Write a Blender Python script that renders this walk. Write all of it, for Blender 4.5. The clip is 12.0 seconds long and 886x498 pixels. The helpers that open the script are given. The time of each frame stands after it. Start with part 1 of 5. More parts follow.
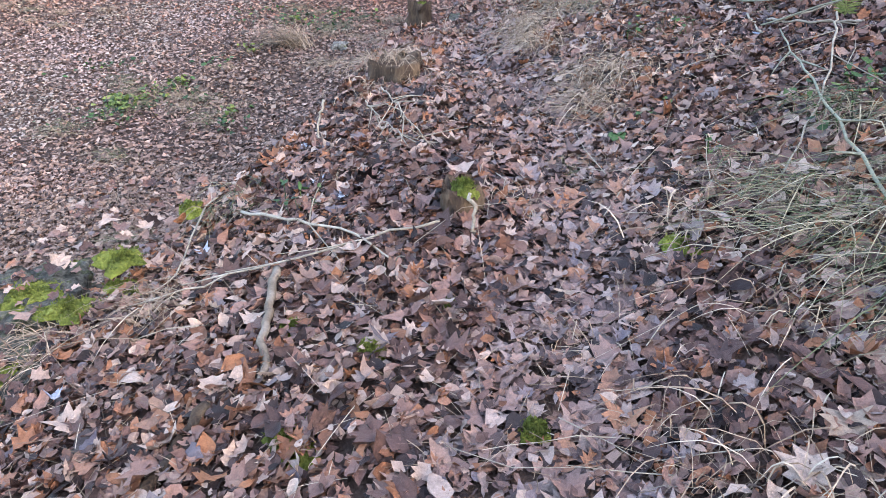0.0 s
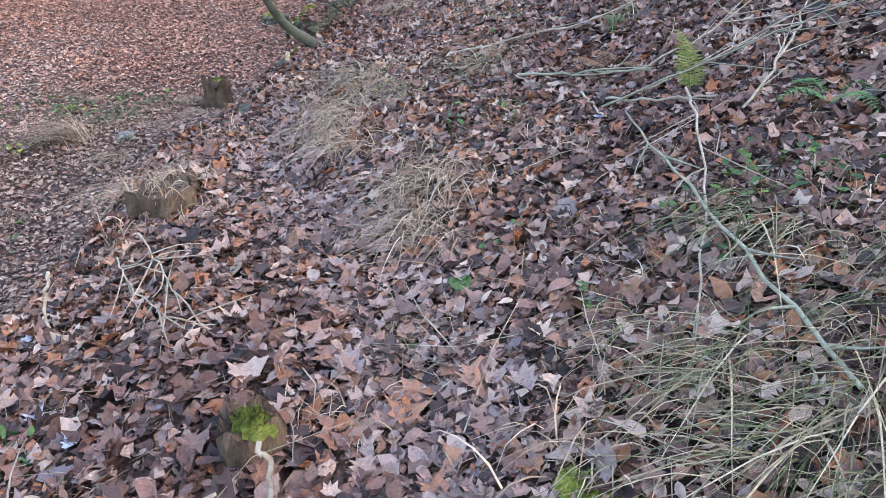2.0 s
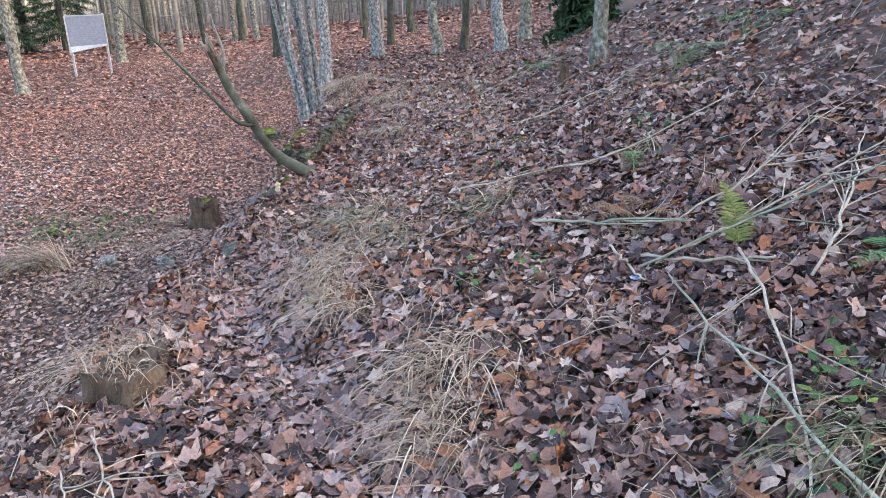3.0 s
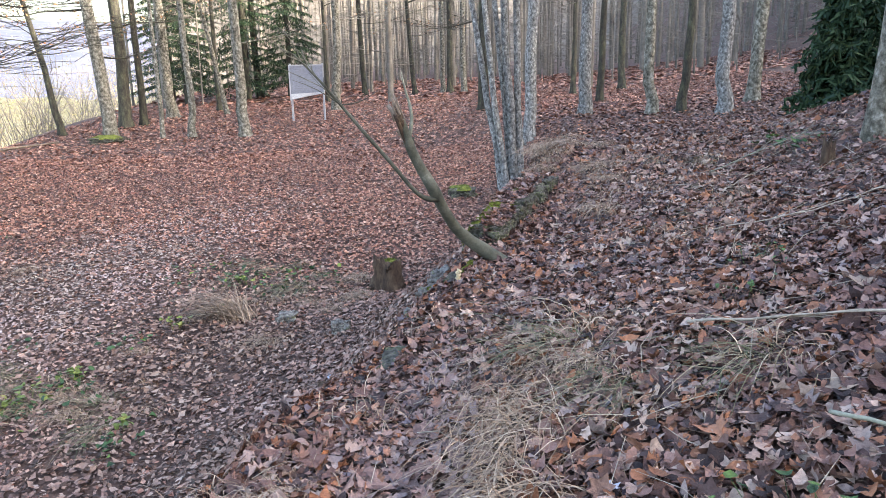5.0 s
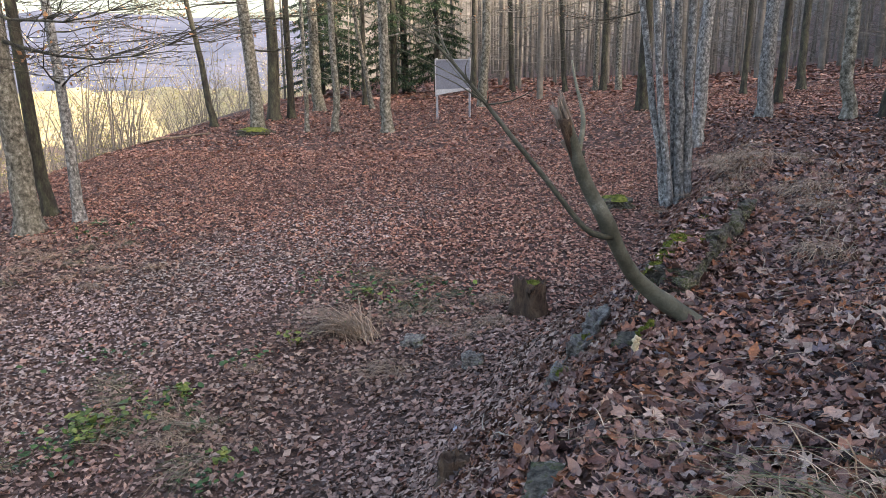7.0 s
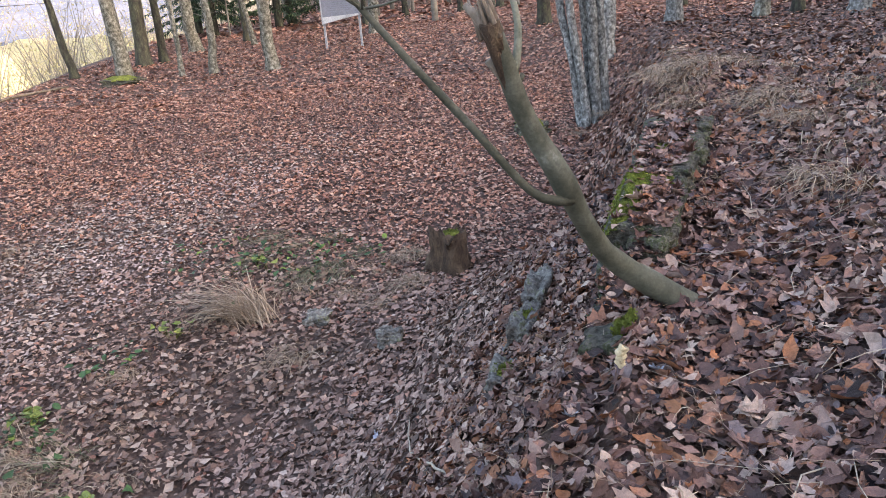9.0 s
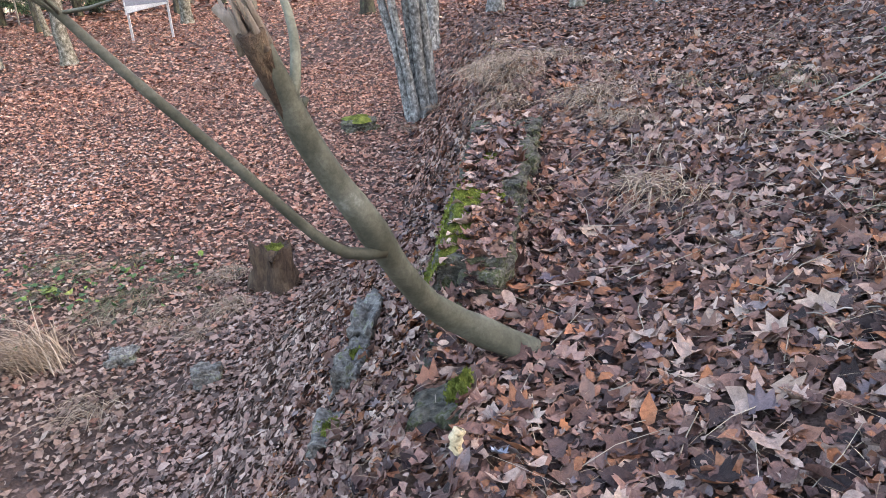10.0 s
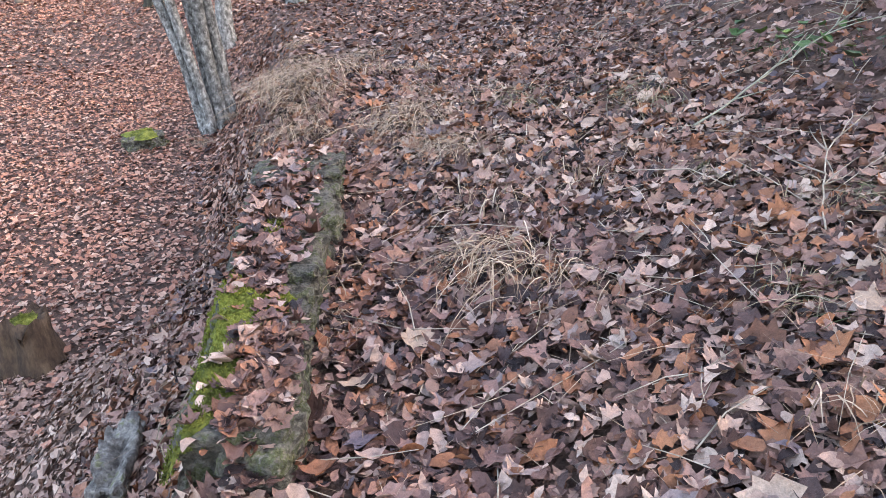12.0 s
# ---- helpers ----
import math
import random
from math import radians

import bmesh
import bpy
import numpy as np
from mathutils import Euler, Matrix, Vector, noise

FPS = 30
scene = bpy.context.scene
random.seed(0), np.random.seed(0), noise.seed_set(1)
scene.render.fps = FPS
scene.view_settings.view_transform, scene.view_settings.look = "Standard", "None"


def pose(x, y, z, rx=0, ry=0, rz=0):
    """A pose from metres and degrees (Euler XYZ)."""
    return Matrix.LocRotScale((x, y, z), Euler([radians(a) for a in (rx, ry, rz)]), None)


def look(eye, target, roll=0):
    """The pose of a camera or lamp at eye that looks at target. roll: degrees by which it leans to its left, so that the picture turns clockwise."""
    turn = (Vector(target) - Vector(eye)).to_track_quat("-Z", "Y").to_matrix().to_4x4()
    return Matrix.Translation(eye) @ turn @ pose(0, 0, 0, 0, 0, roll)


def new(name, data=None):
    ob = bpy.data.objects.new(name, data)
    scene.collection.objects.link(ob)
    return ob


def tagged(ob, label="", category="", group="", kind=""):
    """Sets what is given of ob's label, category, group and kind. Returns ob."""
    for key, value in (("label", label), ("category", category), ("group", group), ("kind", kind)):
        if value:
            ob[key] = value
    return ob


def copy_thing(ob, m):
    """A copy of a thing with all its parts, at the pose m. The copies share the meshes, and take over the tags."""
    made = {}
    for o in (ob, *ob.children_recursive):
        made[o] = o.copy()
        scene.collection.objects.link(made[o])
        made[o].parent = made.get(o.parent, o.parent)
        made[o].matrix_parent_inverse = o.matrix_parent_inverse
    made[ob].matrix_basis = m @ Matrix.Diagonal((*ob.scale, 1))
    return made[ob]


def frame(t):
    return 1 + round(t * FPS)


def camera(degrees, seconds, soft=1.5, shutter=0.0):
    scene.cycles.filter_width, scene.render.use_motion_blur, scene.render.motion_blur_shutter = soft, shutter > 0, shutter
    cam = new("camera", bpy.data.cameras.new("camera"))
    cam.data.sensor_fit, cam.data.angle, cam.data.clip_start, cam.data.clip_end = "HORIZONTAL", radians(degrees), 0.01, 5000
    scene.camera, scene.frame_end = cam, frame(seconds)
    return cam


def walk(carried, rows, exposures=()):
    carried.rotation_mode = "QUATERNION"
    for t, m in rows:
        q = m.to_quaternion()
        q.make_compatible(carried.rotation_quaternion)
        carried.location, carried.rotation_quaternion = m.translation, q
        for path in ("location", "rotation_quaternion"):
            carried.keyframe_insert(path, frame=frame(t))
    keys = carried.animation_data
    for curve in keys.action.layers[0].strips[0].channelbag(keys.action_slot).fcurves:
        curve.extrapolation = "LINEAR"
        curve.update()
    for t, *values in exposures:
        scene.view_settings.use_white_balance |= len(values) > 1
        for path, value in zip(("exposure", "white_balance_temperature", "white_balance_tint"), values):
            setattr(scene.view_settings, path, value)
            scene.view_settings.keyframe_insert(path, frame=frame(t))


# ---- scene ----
cam = camera(61.7, 12.0, soft=0.8)
PATH = [
    (0, (0.123, 0.202, 1.364), (0.09, 1.939, 0.373), 0.1),
    (0.5, (0.188, 0.416, 1.343), (0.323, 2.147, 0.351), -0.5),
    (1, (0.183, 0.715, 1.336), (0.515, 2.434, 0.369), -1.9),
    (1.5, (0.236, 0.988, 1.343), (0.615, 2.716, 0.409), -2.1),
    (2, (0.327, 1.326, 1.357), (0.72, 3.078, 0.476), -1.7),
    (2.5, (0.345, 1.684, 1.389), (0.777, 3.466, 0.59), -1.7),
    (2.7, (0.355, 1.792, 1.433), (0.801, 3.602, 0.707), -1.9),
    (4.3, (0.49, 2.745, 1.504), (0.882, 4.637, 0.986), -0.8),
    (4.5, (0.487, 2.878, 1.513), (0.812, 4.783, 0.997), -1.1),
    (4.8, (0.491, 3.069, 1.501), (0.606, 5.001, 0.999), -1.5),
    (5, (0.507, 3.208, 1.504), (0.465, 5.146, 1.01), -1.2),
    (5.5, (0.488, 3.541, 1.499), (0.183, 5.457, 1.016), 0.0),
    (6, (0.376, 3.909, 1.458), (0.002, 5.813, 0.97), -0.8),
    (6.5, (0.336, 4.281, 1.438), (-0.073, 6.178, 0.953), -1.0),
    (6.7, (0.318, 4.424, 1.444), (-0.094, 6.318, 0.955), -0.6),
    (8.3, (0.183, 5.612, 1.355), (-0.191, 7.49, 0.775), -2.1),
    (8.5, (0.18, 5.731, 1.337), (-0.19, 7.6, 0.728), -2.3),
    (9, (0.122, 6.073, 1.281), (-0.057, 7.945, 0.599), -4.6),
    (9.5, (0.162, 6.39, 1.262), (0.154, 8.258, 0.547), -5.4),
    (10, (0.269, 6.695, 1.281), (0.508, 8.539, 0.542), -3.8),
    (10.2, (0.305, 6.809, 1.274), (0.67, 8.627, 0.524), -3.6),
    (10.5, (0.349, 7.023, 1.253), (0.881, 8.795, 0.493), -3.7),
    (11, (0.451, 7.294, 1.278), (1.11, 9.017, 0.506), -4.4),
    (11.5, (0.627, 7.568, 1.313), (1.299, 9.301, 0.573), -4.3),
    (12, (0.707, 7.809, 1.284), (1.371, 9.519, 0.486), -3.6),
]
# stops, kelvin and tint: the clip's camera darkens while the bright valley is in view
EXPOSURES = [(0, 3.1, 6300, 11), (2.5, 3.05, 6300, 11), (4.5, 3.05, 6300, 11), (5, 2.85, 6350, 11), (5.5, 2.4, 6400, 12), (6.5, 2.05, 6550, 13),
             (8.5, 2.4, 6700, 14), (9.5, 2.85, 6800, 13), (10.5, 3.1, 6900, 15), (12, 3.25, 7050, 16)]
walk(cam, [(t, look(eye, target, roll)) for t, eye, target, roll in PATH], EXPOSURES)

# ---- light ----
SUN_ELEVATION, SUN_AZIMUTH = 20.0, 110.0            # degrees; azimuth clockwise from +y
world = bpy.data.worlds.new("sky")
scene.world = world
world.use_nodes = True
sky = world.node_tree.nodes.new("ShaderNodeTexSky")
sky.sky_type, sky.sun_disc = "NISHITA", False
sky.dust_density, sky.ozone_density = 4.0, .4
sky.sun_elevation, sky.sun_rotation = radians(SUN_ELEVATION), radians(SUN_AZIMUTH)
background = world.node_tree.nodes["Background"]
background.inputs["Strength"].default_value = 0.15
world.node_tree.links.new(sky.outputs[0], background.inputs["Color"])
sun = new("sun", bpy.data.lights.new("sun", "SUN"))
sun.data.energy, sun.data.angle, sun.data.color = 3.2, radians(0.6), (1.0, .87, .68)
az, el = radians(SUN_AZIMUTH), radians(SUN_ELEVATION)
sun.matrix_basis = look((0, 0, 60), Vector((0, 0, 60)) - Vector((math.sin(az) * math.cos(el), math.cos(az) * math.cos(el), math.sin(el))))

# ---- materials ----


def material(name, rough=.85, metal=0.0):
    m = bpy.data.materials.new(name)
    m.use_nodes = True
    b = m.node_tree.nodes["Principled BSDF"]
    b.inputs["Roughness"].default_value, b.inputs["Metallic"].default_value = rough, metal
    b.inputs["Specular IOR Level"].default_value = .3
    return m, m.node_tree.nodes, m.node_tree.links, b


def ramp(nodes, stops, smooth_steps=True):
    r = nodes.new("ShaderNodeValToRGB")
    e = r.color_ramp.elements
    while len(e) < len(stops):
        e.new(.5)
    for k, (p, c) in enumerate(stops):
        e[k].position, e[k].color = p, (*c, 1)
    if not smooth_steps:
        r.color_ramp.interpolation = "CONSTANT"
    return r


def noise_node(nodes, links, scale, detail=4, rough=.6, coord=None):
    n = nodes.new("ShaderNodeTexNoise")
    n.inputs["Scale"].default_value, n.inputs["Detail"].default_value, n.inputs["Roughness"].default_value = scale, detail, rough
    if coord is not None:
        links.new(coord, n.inputs["Vector"])
    return n


def mixed(nodes, links, kind, fac, a, b):
    m = nodes.new("ShaderNodeMix")
    m.data_type, m.blend_type = "RGBA", kind
    for sock, v in ((m.inputs[0], fac), (m.inputs[6], a), (m.inputs[7], b)):
        if hasattr(v, "links"):
            links.new(v, sock)
        elif isinstance(v, (int, float)):
            sock.default_value = v
        else:
            sock.default_value = (*v, 1)
    return m.outputs[2]


def bumped(nodes, links, b, height_out, strength, distance):
    u = nodes.new("ShaderNodeBump")
    u.inputs["Strength"].default_value, u.inputs["Distance"].default_value = strength, distance
    links.new(height_out, u.inputs["Height"])
    links.new(u.outputs[0], b.inputs["Normal"])


def leaf_material(name, stops, patch=None, rough=.6, vein=40.0, through_light=.0):
    """Every leaf takes its own colour; blotches and veins lie on it, and broad patches differ a little."""
    m, n, l, b = material(name, rough)
    b.inputs["Specular IOR Level"].default_value = .2
    geo, co = n.new("ShaderNodeNewGeometry"), n.new("ShaderNodeTexCoord").outputs["Object"]
    r = ramp(n, stops)
    l.new(geo.outputs["Random Per Island"], r.inputs[0])
    col = r.outputs[0]
    blot = noise_node(n, l, vein, 5, .7, co)
    rb = ramp(n, [(.28, (.6, .58, .57)), (.48, (.96, .95, .94)), (.7, (1.32, 1.28, 1.24))])
    l.new(blot.outputs[0], rb.inputs[0])
    col = mixed(n, l, "MULTIPLY", .75, col, rb.outputs[0])
    grain = noise_node(n, l, vein * 4.5, 3, .7, co)
    rg = ramp(n, [(.34, (.74, .73, .72)), (.5, (1, 1, 1)), (.66, (1.22, 1.2, 1.18))])
    l.new(grain.outputs[0], rg.inputs[0])
    col = mixed(n, l, "MULTIPLY", .6, col, rg.outputs[0])
    if patch:
        big = noise_node(n, l, .55, 3, .6, co)
        rp = ramp(n, [(.38, (1, 1, 1)), (.62, patch)])
        l.new(big.outputs[0], rp.inputs[0])
        col = mixed(n, l, "MULTIPLY", 1.0, col, rp.outputs[0])
    l.new(col, b.inputs["Base Color"])
    rr = n.new("ShaderNodeMapRange")
    rr.inputs[3].default_value, rr.inputs[4].default_value = rough - .2, rough + .2
    l.new(geo.outputs["Random Per Island"], rr.inputs[0])
    l.new(rr.outputs[0], b.inputs["Roughness"])
    bumped(n, l, b, blot.outputs[0], .9, .012)
    return m


def mottled(name, stops, scale, bump=.5, distance=.01, rough=.9, stretch=(1, 1, 1), fine=None, speck=(.6, 1.2)):
    m, n, l, b = material(name, rough)
    co = n.new("ShaderNodeTexCoord").outputs["Object"]
    mp = n.new("ShaderNodeMapping")
    mp.inputs["Scale"].default_value = stretch
    l.new(co, mp.inputs["Vector"])
    a = noise_node(n, l, scale, 8, .65, mp.outputs[0])
    r = ramp(n, stops)
    l.new(a.outputs[0], r.inputs[0])
    col = r.outputs[0]
    f = noise_node(n, l, fine or scale * 7, 4, .7, mp.outputs[0])
    rf = ramp(n, [(.3, (speck[0],) * 3), (.7, (speck[1],) * 3)])
    l.new(f.outputs[0], rf.inputs[0])
    col = mixed(n, l, "MULTIPLY", .7, col, rf.outputs[0])
    oi = n.new("ShaderNodeObjectInfo")
    hv = n.new("ShaderNodeHueSaturation")
    vr = n.new("ShaderNodeMapRange")
    vr.inputs[3].default_value, vr.inputs[4].default_value = .8, 1.2
    l.new(oi.outputs["Random"], vr.inputs[0])
    l.new(vr.outputs[0], hv.inputs["Value"])
    l.new(col, hv.inputs["Color"])
    l.new(hv.outputs[0], b.inputs["Base Color"])
    mixh = n.new("ShaderNodeMath")
    mixh.operation = "ADD"
    l.new(a.outputs[0], mixh.inputs[0]), l.new(f.outputs[0], mixh.inputs[1])
    bumped(n, l, b, mixh.outputs[0], bump, distance)
    return m


SOIL = mottled("leaf_mould", [(.3, (.05, .033, .027)), (.5, (.11, .069, .056)), (.7, (.19, .122, .098))], 9, .9, .03)
LITTER_PATH = leaf_material("maple_litter", [(0, (.02, .014, .015)), (.14, (.075, .047, .045)), (.32, (.19, .107, .089)), (.48, (.32, .192, .158)), (.58, (.37, .162, .083)), (.68, (.12, .062, .046)),
                            (.8, (.39, .26, .21)), (.94, (.55, .42, .345)), (1, (.14, .115, .135))], (.72, .7, .76), .5, 55)
LITTER_WORN = leaf_material("trodden_maple_litter", [(0, (.035, .025, .027)), (.15, (.12, .08, .076)), (.35, (.27, .17, .148)), (.55, (.37, .25, .215)), (.66, (.36, .18, .11)), (.72, (.17, .12, .115)),
                            (.86, (.46, .34, .29)), (1, (.22, .18, .2))], (.8, .79, .83), .5, 55)
LITTER_CLEARING = leaf_material("beech_litter", [(0, (.07, .036, .03)), (.16, (.19, .086, .064)), (.45, (.36, .175, .126)), (.75, (.46, .25, .182)), (1, (.6, .41, .32))], (.82, .86, .9), .6, 40)
LITTER_NEAR = leaf_material("damp_litter", [(0, (.06, .041, .036)), (.25, (.17, .108, .092)), (.55, (.3, .192, .162)), (.85, (.4, .277, .233)), (1, (.5, .38, .33))], (.8, .82, .78), .55, 40)
LITTER_TRACK = leaf_material("trodden_litter", [(0, (.16, .115, .108)), (.3, (.32, .228, .208)), (.6, (.44, .33, .306)), (1, (.55, .45, .42))], (.8, .86, .8), .6, 40)
LEAF_PALE = leaf_material("pale_leaf", [(0, (.26, .18, .14)), (.5, (.33, .25, .2)), (1, (.26, .16, .11))], None, .6, 45)
LEAF_GREEN = leaf_material("green_leaf", [(0, (.03, .06, .03)), (.5, (.06, .115, .045)), (.85, (.1, .17, .05)), (1, (.2, .27, .06))], None, .5, 60)
LEAF_LIME = leaf_material("lime_leaf", [(0, (.08, .12, .035)), (.5, (.17, .22, .06)), (1, (.32, .33, .1))], None, .5, 60)
LEAF_BLUE = leaf_material("silver_leaf_back", [(0, (.3, .33, .43)), (1, (.44, .47, .55))], None, .5, 60)
FERN_GREEN = leaf_material("fern_green", [(0, (.05, .13, .05)), (1, (.12, .22, .08))], None, .5, 60)
FERN_YELLOW = leaf_material("fern_yellowing", [(0, (.15, .19, .06)), (1, (.26, .28, .1))], None, .5, 60)
FERN_BROWN = leaf_material("fern_dead", [(0, (.13, .07, .04)), (1, (.24, .14, .075))], None, .7, 60)
GRASS_DRY = leaf_material("dry_grass", [(0, (.12, .08, .055)), (.4, (.28, .2, .14)), (.8, (.4, .31, .23)), (1, (.54, .45, .36))], None, .6, 25)
GRASS_MIXED = leaf_material("half_green_grass", [(0, (.035, .05, .022)), (.3, (.09, .11, .05)), (.55, (.19, .16, .1)), (.8, (.3, .25, .17)), (1, (.45, .4, .3))], None, .6, 25)
MOSS = mottled("moss", [(.3, (.045, .056, .014)), (.43, (.13, .155, .028)), (.56, (.24, .27, .05)), (.72, (.37, .39, .1))], 9, 1, .02, 1, fine=90)
STONE = mottled("wall_stone", [(.28, (.025, .025, .02)), (.4, (.085, .08, .066)), (.5, (.17, .16, .138)), (.58, (.1, .115, .05)), (.67, (.28, .27, .24)), (.78, (.42, .41, .37))], 12, 1, .06, fine=36, speck=(.1, 1.6))
PALE_STONE = mottled("limestone", [(.3, (.07, .066, .06)), (.45, (.18, .166, .15)), (.56, (.32, .3, .275)), (.64, (.2, .21, .11)), (.75, (.52, .5, .46))], 12, 1, .04, fine=45, speck=(.3, 1.5))
BARK_BEECH = mottled("beech_bark", [(.3, (.03, .03, .022)), (.42, (.1, .095, .075)), (.52, (.2, .19, .155)), (.6, (.3, .29, .25)), (.7, (.5, .5, .45))], 13, .8, .02, .85, (1, 1, .8), 60, (.35, 1.4))
BARK_PALE = mottled("pale_lichened_bark", [(.3, (.035, .035, .034)), (.42, (.11, .11, .105)), (.52, (.22, .22, .215)), (.6, (.34, .345, .335)), (.7, (.6, .61, .59))], 19, .8, .02, .85, (1, 1, .7), 70, (.35, 1.45))
BARK_DARK = mottled("dark_bark", [(.3, (.024, .023, .019)), (.5, (.066, .062, .05)), (.62, (.1, .104, .066)), (.75, (.18, .175, .145))], 9, .9, .02, .95, (1, 1, .35), 45, (.4, 1.4))
BARK_GREEN = mottled("smooth_green_bark", [(.3, (.045, .046, .034)), (.5, (.092, .093, .07)), (.64, (.135, .135, .108)), (.76, (.3, .31, .275))], 7, .35, .004, .7, (1, 1, 1), 80)
DEAD_WOOD = mottled("weathered_wood", [(.3, (.1, .075, .055)), (.5, (.23, .18, .14)), (.7, (.36, .3, .25))], 9, .7, .006, .85, (1, 1, .4), 90)
TWIG_PALE = mottled("bleached_twig", [(.3, (.2, .16, .12)), (.6, (.38, .33, .27)), (.8, (.5, .46, .4))], 12, .4, .003, .8)
TWIG_GREEN = mottled("green_grey_branch", [(.3, (.14, .145, .11)), (.6, (.27, .27, .21)), (.8, (.4, .4, .34))], 12, .4, .003, .8)
CUT_WOOD = mottled("cut_wood", [(.3, (.42, .33, .2)), (.7, (.6, .52, .36))], 20, .3, .003, .8)
ROTTEN = mottled("rotten_stump_wood", [(.3, (.035, .024, .018)), (.5, (.1, .065, .045)), (.7, (.2, .14, .09))], 10, 1, .02, .95, (1, 1, .35), 60)
NEEDLES = leaf_material("spruce_needles", [(0, (.012, .03, .018)), (.6, (.03, .06, .03)), (1, (.06, .09, .04))], None, .6, 20)
TWIGS_FAR = mottled("far_twigs", [(.3, (.11, .1, .085)), (.7, (.28, .255, .22))], 1, .2, .01)
BROWN_CROWN = leaf_material("lingering_beech_leaves", [(0, (.2, .1, .05)), (.6, (.34, .19, .1)), (1, (.42, .28, .17))], None, .6, 20)
BUSH_YELLOW = leaf_material("yellow_green_leaves", [(0, (.3, .28, .1)), (.5, (.5, .45, .21)), (1, (.62, .53, .33))], None, .6, 12)
MEADOW = mottled("pale_meadow", [(.3, (.36, .31, .16)), (.6, (.48, .4, .22)), (.8, (.52, .42, .28))], .12, .3, .1)
# blue-grey stops carry the distance haze of the far woods
FAR_HILL = mottled("hazy_wooded_hill", [(.3, (.08, .095, .14)), (.6, (.13, .14, .2)), (.8, (.2, .18, .21))], .03, .2, .5)
BACK_WOOD = mottled("far_wood_haze", [(.3, (.1, .092, .08)), (.6, (.17, .154, .136)), (.8, (.23, .2, .172))], .25, .2, .5, stretch=(1, 1, .25))
PANEL_GREY = mottled("faded_board", [(.3, (.24, .25, .3)), (.7, (.32, .33, .39))], 3, .1, .002, .5)
POST_GREY = mottled("galvanised_post", [(.3, (.34, .35, .37)), (.7, (.46, .47, .5))], 6, .1, .002, .5)
PAPER = mottled("board_sheet", [(.3, (.55, .56, .58)), (.7, (.66, .66, .67))], 4, .1, .001, .5)
INK = mottled("faded_print", [(.3, (.2, .21, .26)), (.7, (.26, .27, .32))], 4, .1, .001, .5)

# ---- the lie of the land ----


def smooth(a, b, x):
    t = np.clip((x - a) / (b - a), 0, 1)
    return t * t * (3 - 2 * t)


def knots(v, xs, ys, soft):
    return sum(np.interp(v + o * soft, xs, ys) for o in (-1, -.5, 0, .5, 1)) / 5


def edge(y):
    """Where the bench of the path breaks off to the clearing."""
    return knots(y, [-8, 0, 2.3, 3.3, 4.3, 5.1, 6.6, 7.2, 8.4, 9.5, 10.25, 11.3, 11.8, 13, 16, 20, 26, 45],
                 [-2.4, -2, -1.75, -1.25, -.9, -.6, -.38, -.12, .2, .6, .84, 1.12, 1.22, 1.5, 2.4, 3.3, 4.2, 5], .2)


def bank_foot(y):
    """Where the slope beside the path begins to rise."""
    return knots(y, [-8, 0, 2, 4, 5.2, 6.4, 7.5, 9, 10, 12, 14, 20, 45],
                 [.6, .6, .55, .75, .3, .2, .6, 1.3, 1.6, 1.9, 2.4, 4, 6], .5)


def path_mid(y):
    """The trodden line of the foot path."""
    return knots(y, [-4, 1.6, 2.04, 2.7, 3.5, 4.28, 5.2, 5.8, 7, 8.2, 9.2, 10.4, 12.4, 16], [.3, .34, .47, .64, .69, .56, .42, .3, .3, .8, 1.2, 1.55, 2.1, 3], .25)


def wall_out(y):
    """The wall top's edge above the clearing."""
    return np.interp(y, [6, 7, 8.3, 8.9, 9.5, 9.86, 10.25, 11.3, 11.7], [-.35, -.15, .18, .36, .57, .7, .8, 1.09, 1.19])


def wall_in(y):
    """The wall top's edge along the path."""
    return np.interp(y, [6, 7, 8.27, 8.88, 9.5, 10.1, 10.65, 11.55, 11.8], [.02, .14, .45, .62, .89, 1.09, 1.28, 1.6, 1.68])


def wall_top(y):
    return np.interp(y, [6, 8.3, 8.9, 9.45, 9.5, 9.9, 10.6, 11.7], [-.24, -.19, -.12, -.02, .08, .12, .17, .2])


def clearing(x, y):
    z = -3.374 + .109 * y - .05 * np.maximum(y - 22, 0) - .047 * np.maximum(y - 34, 0) + .0147 * np.maximum(x, -14)
    rim = -12.3 - .1 * (y - 20)                       # beyond this line it falls off to the valley
    off = np.maximum(rim - x, 0)
    return np.maximum(z - .5 * off * smooth(0, 5, off), -13 + 0 * z)


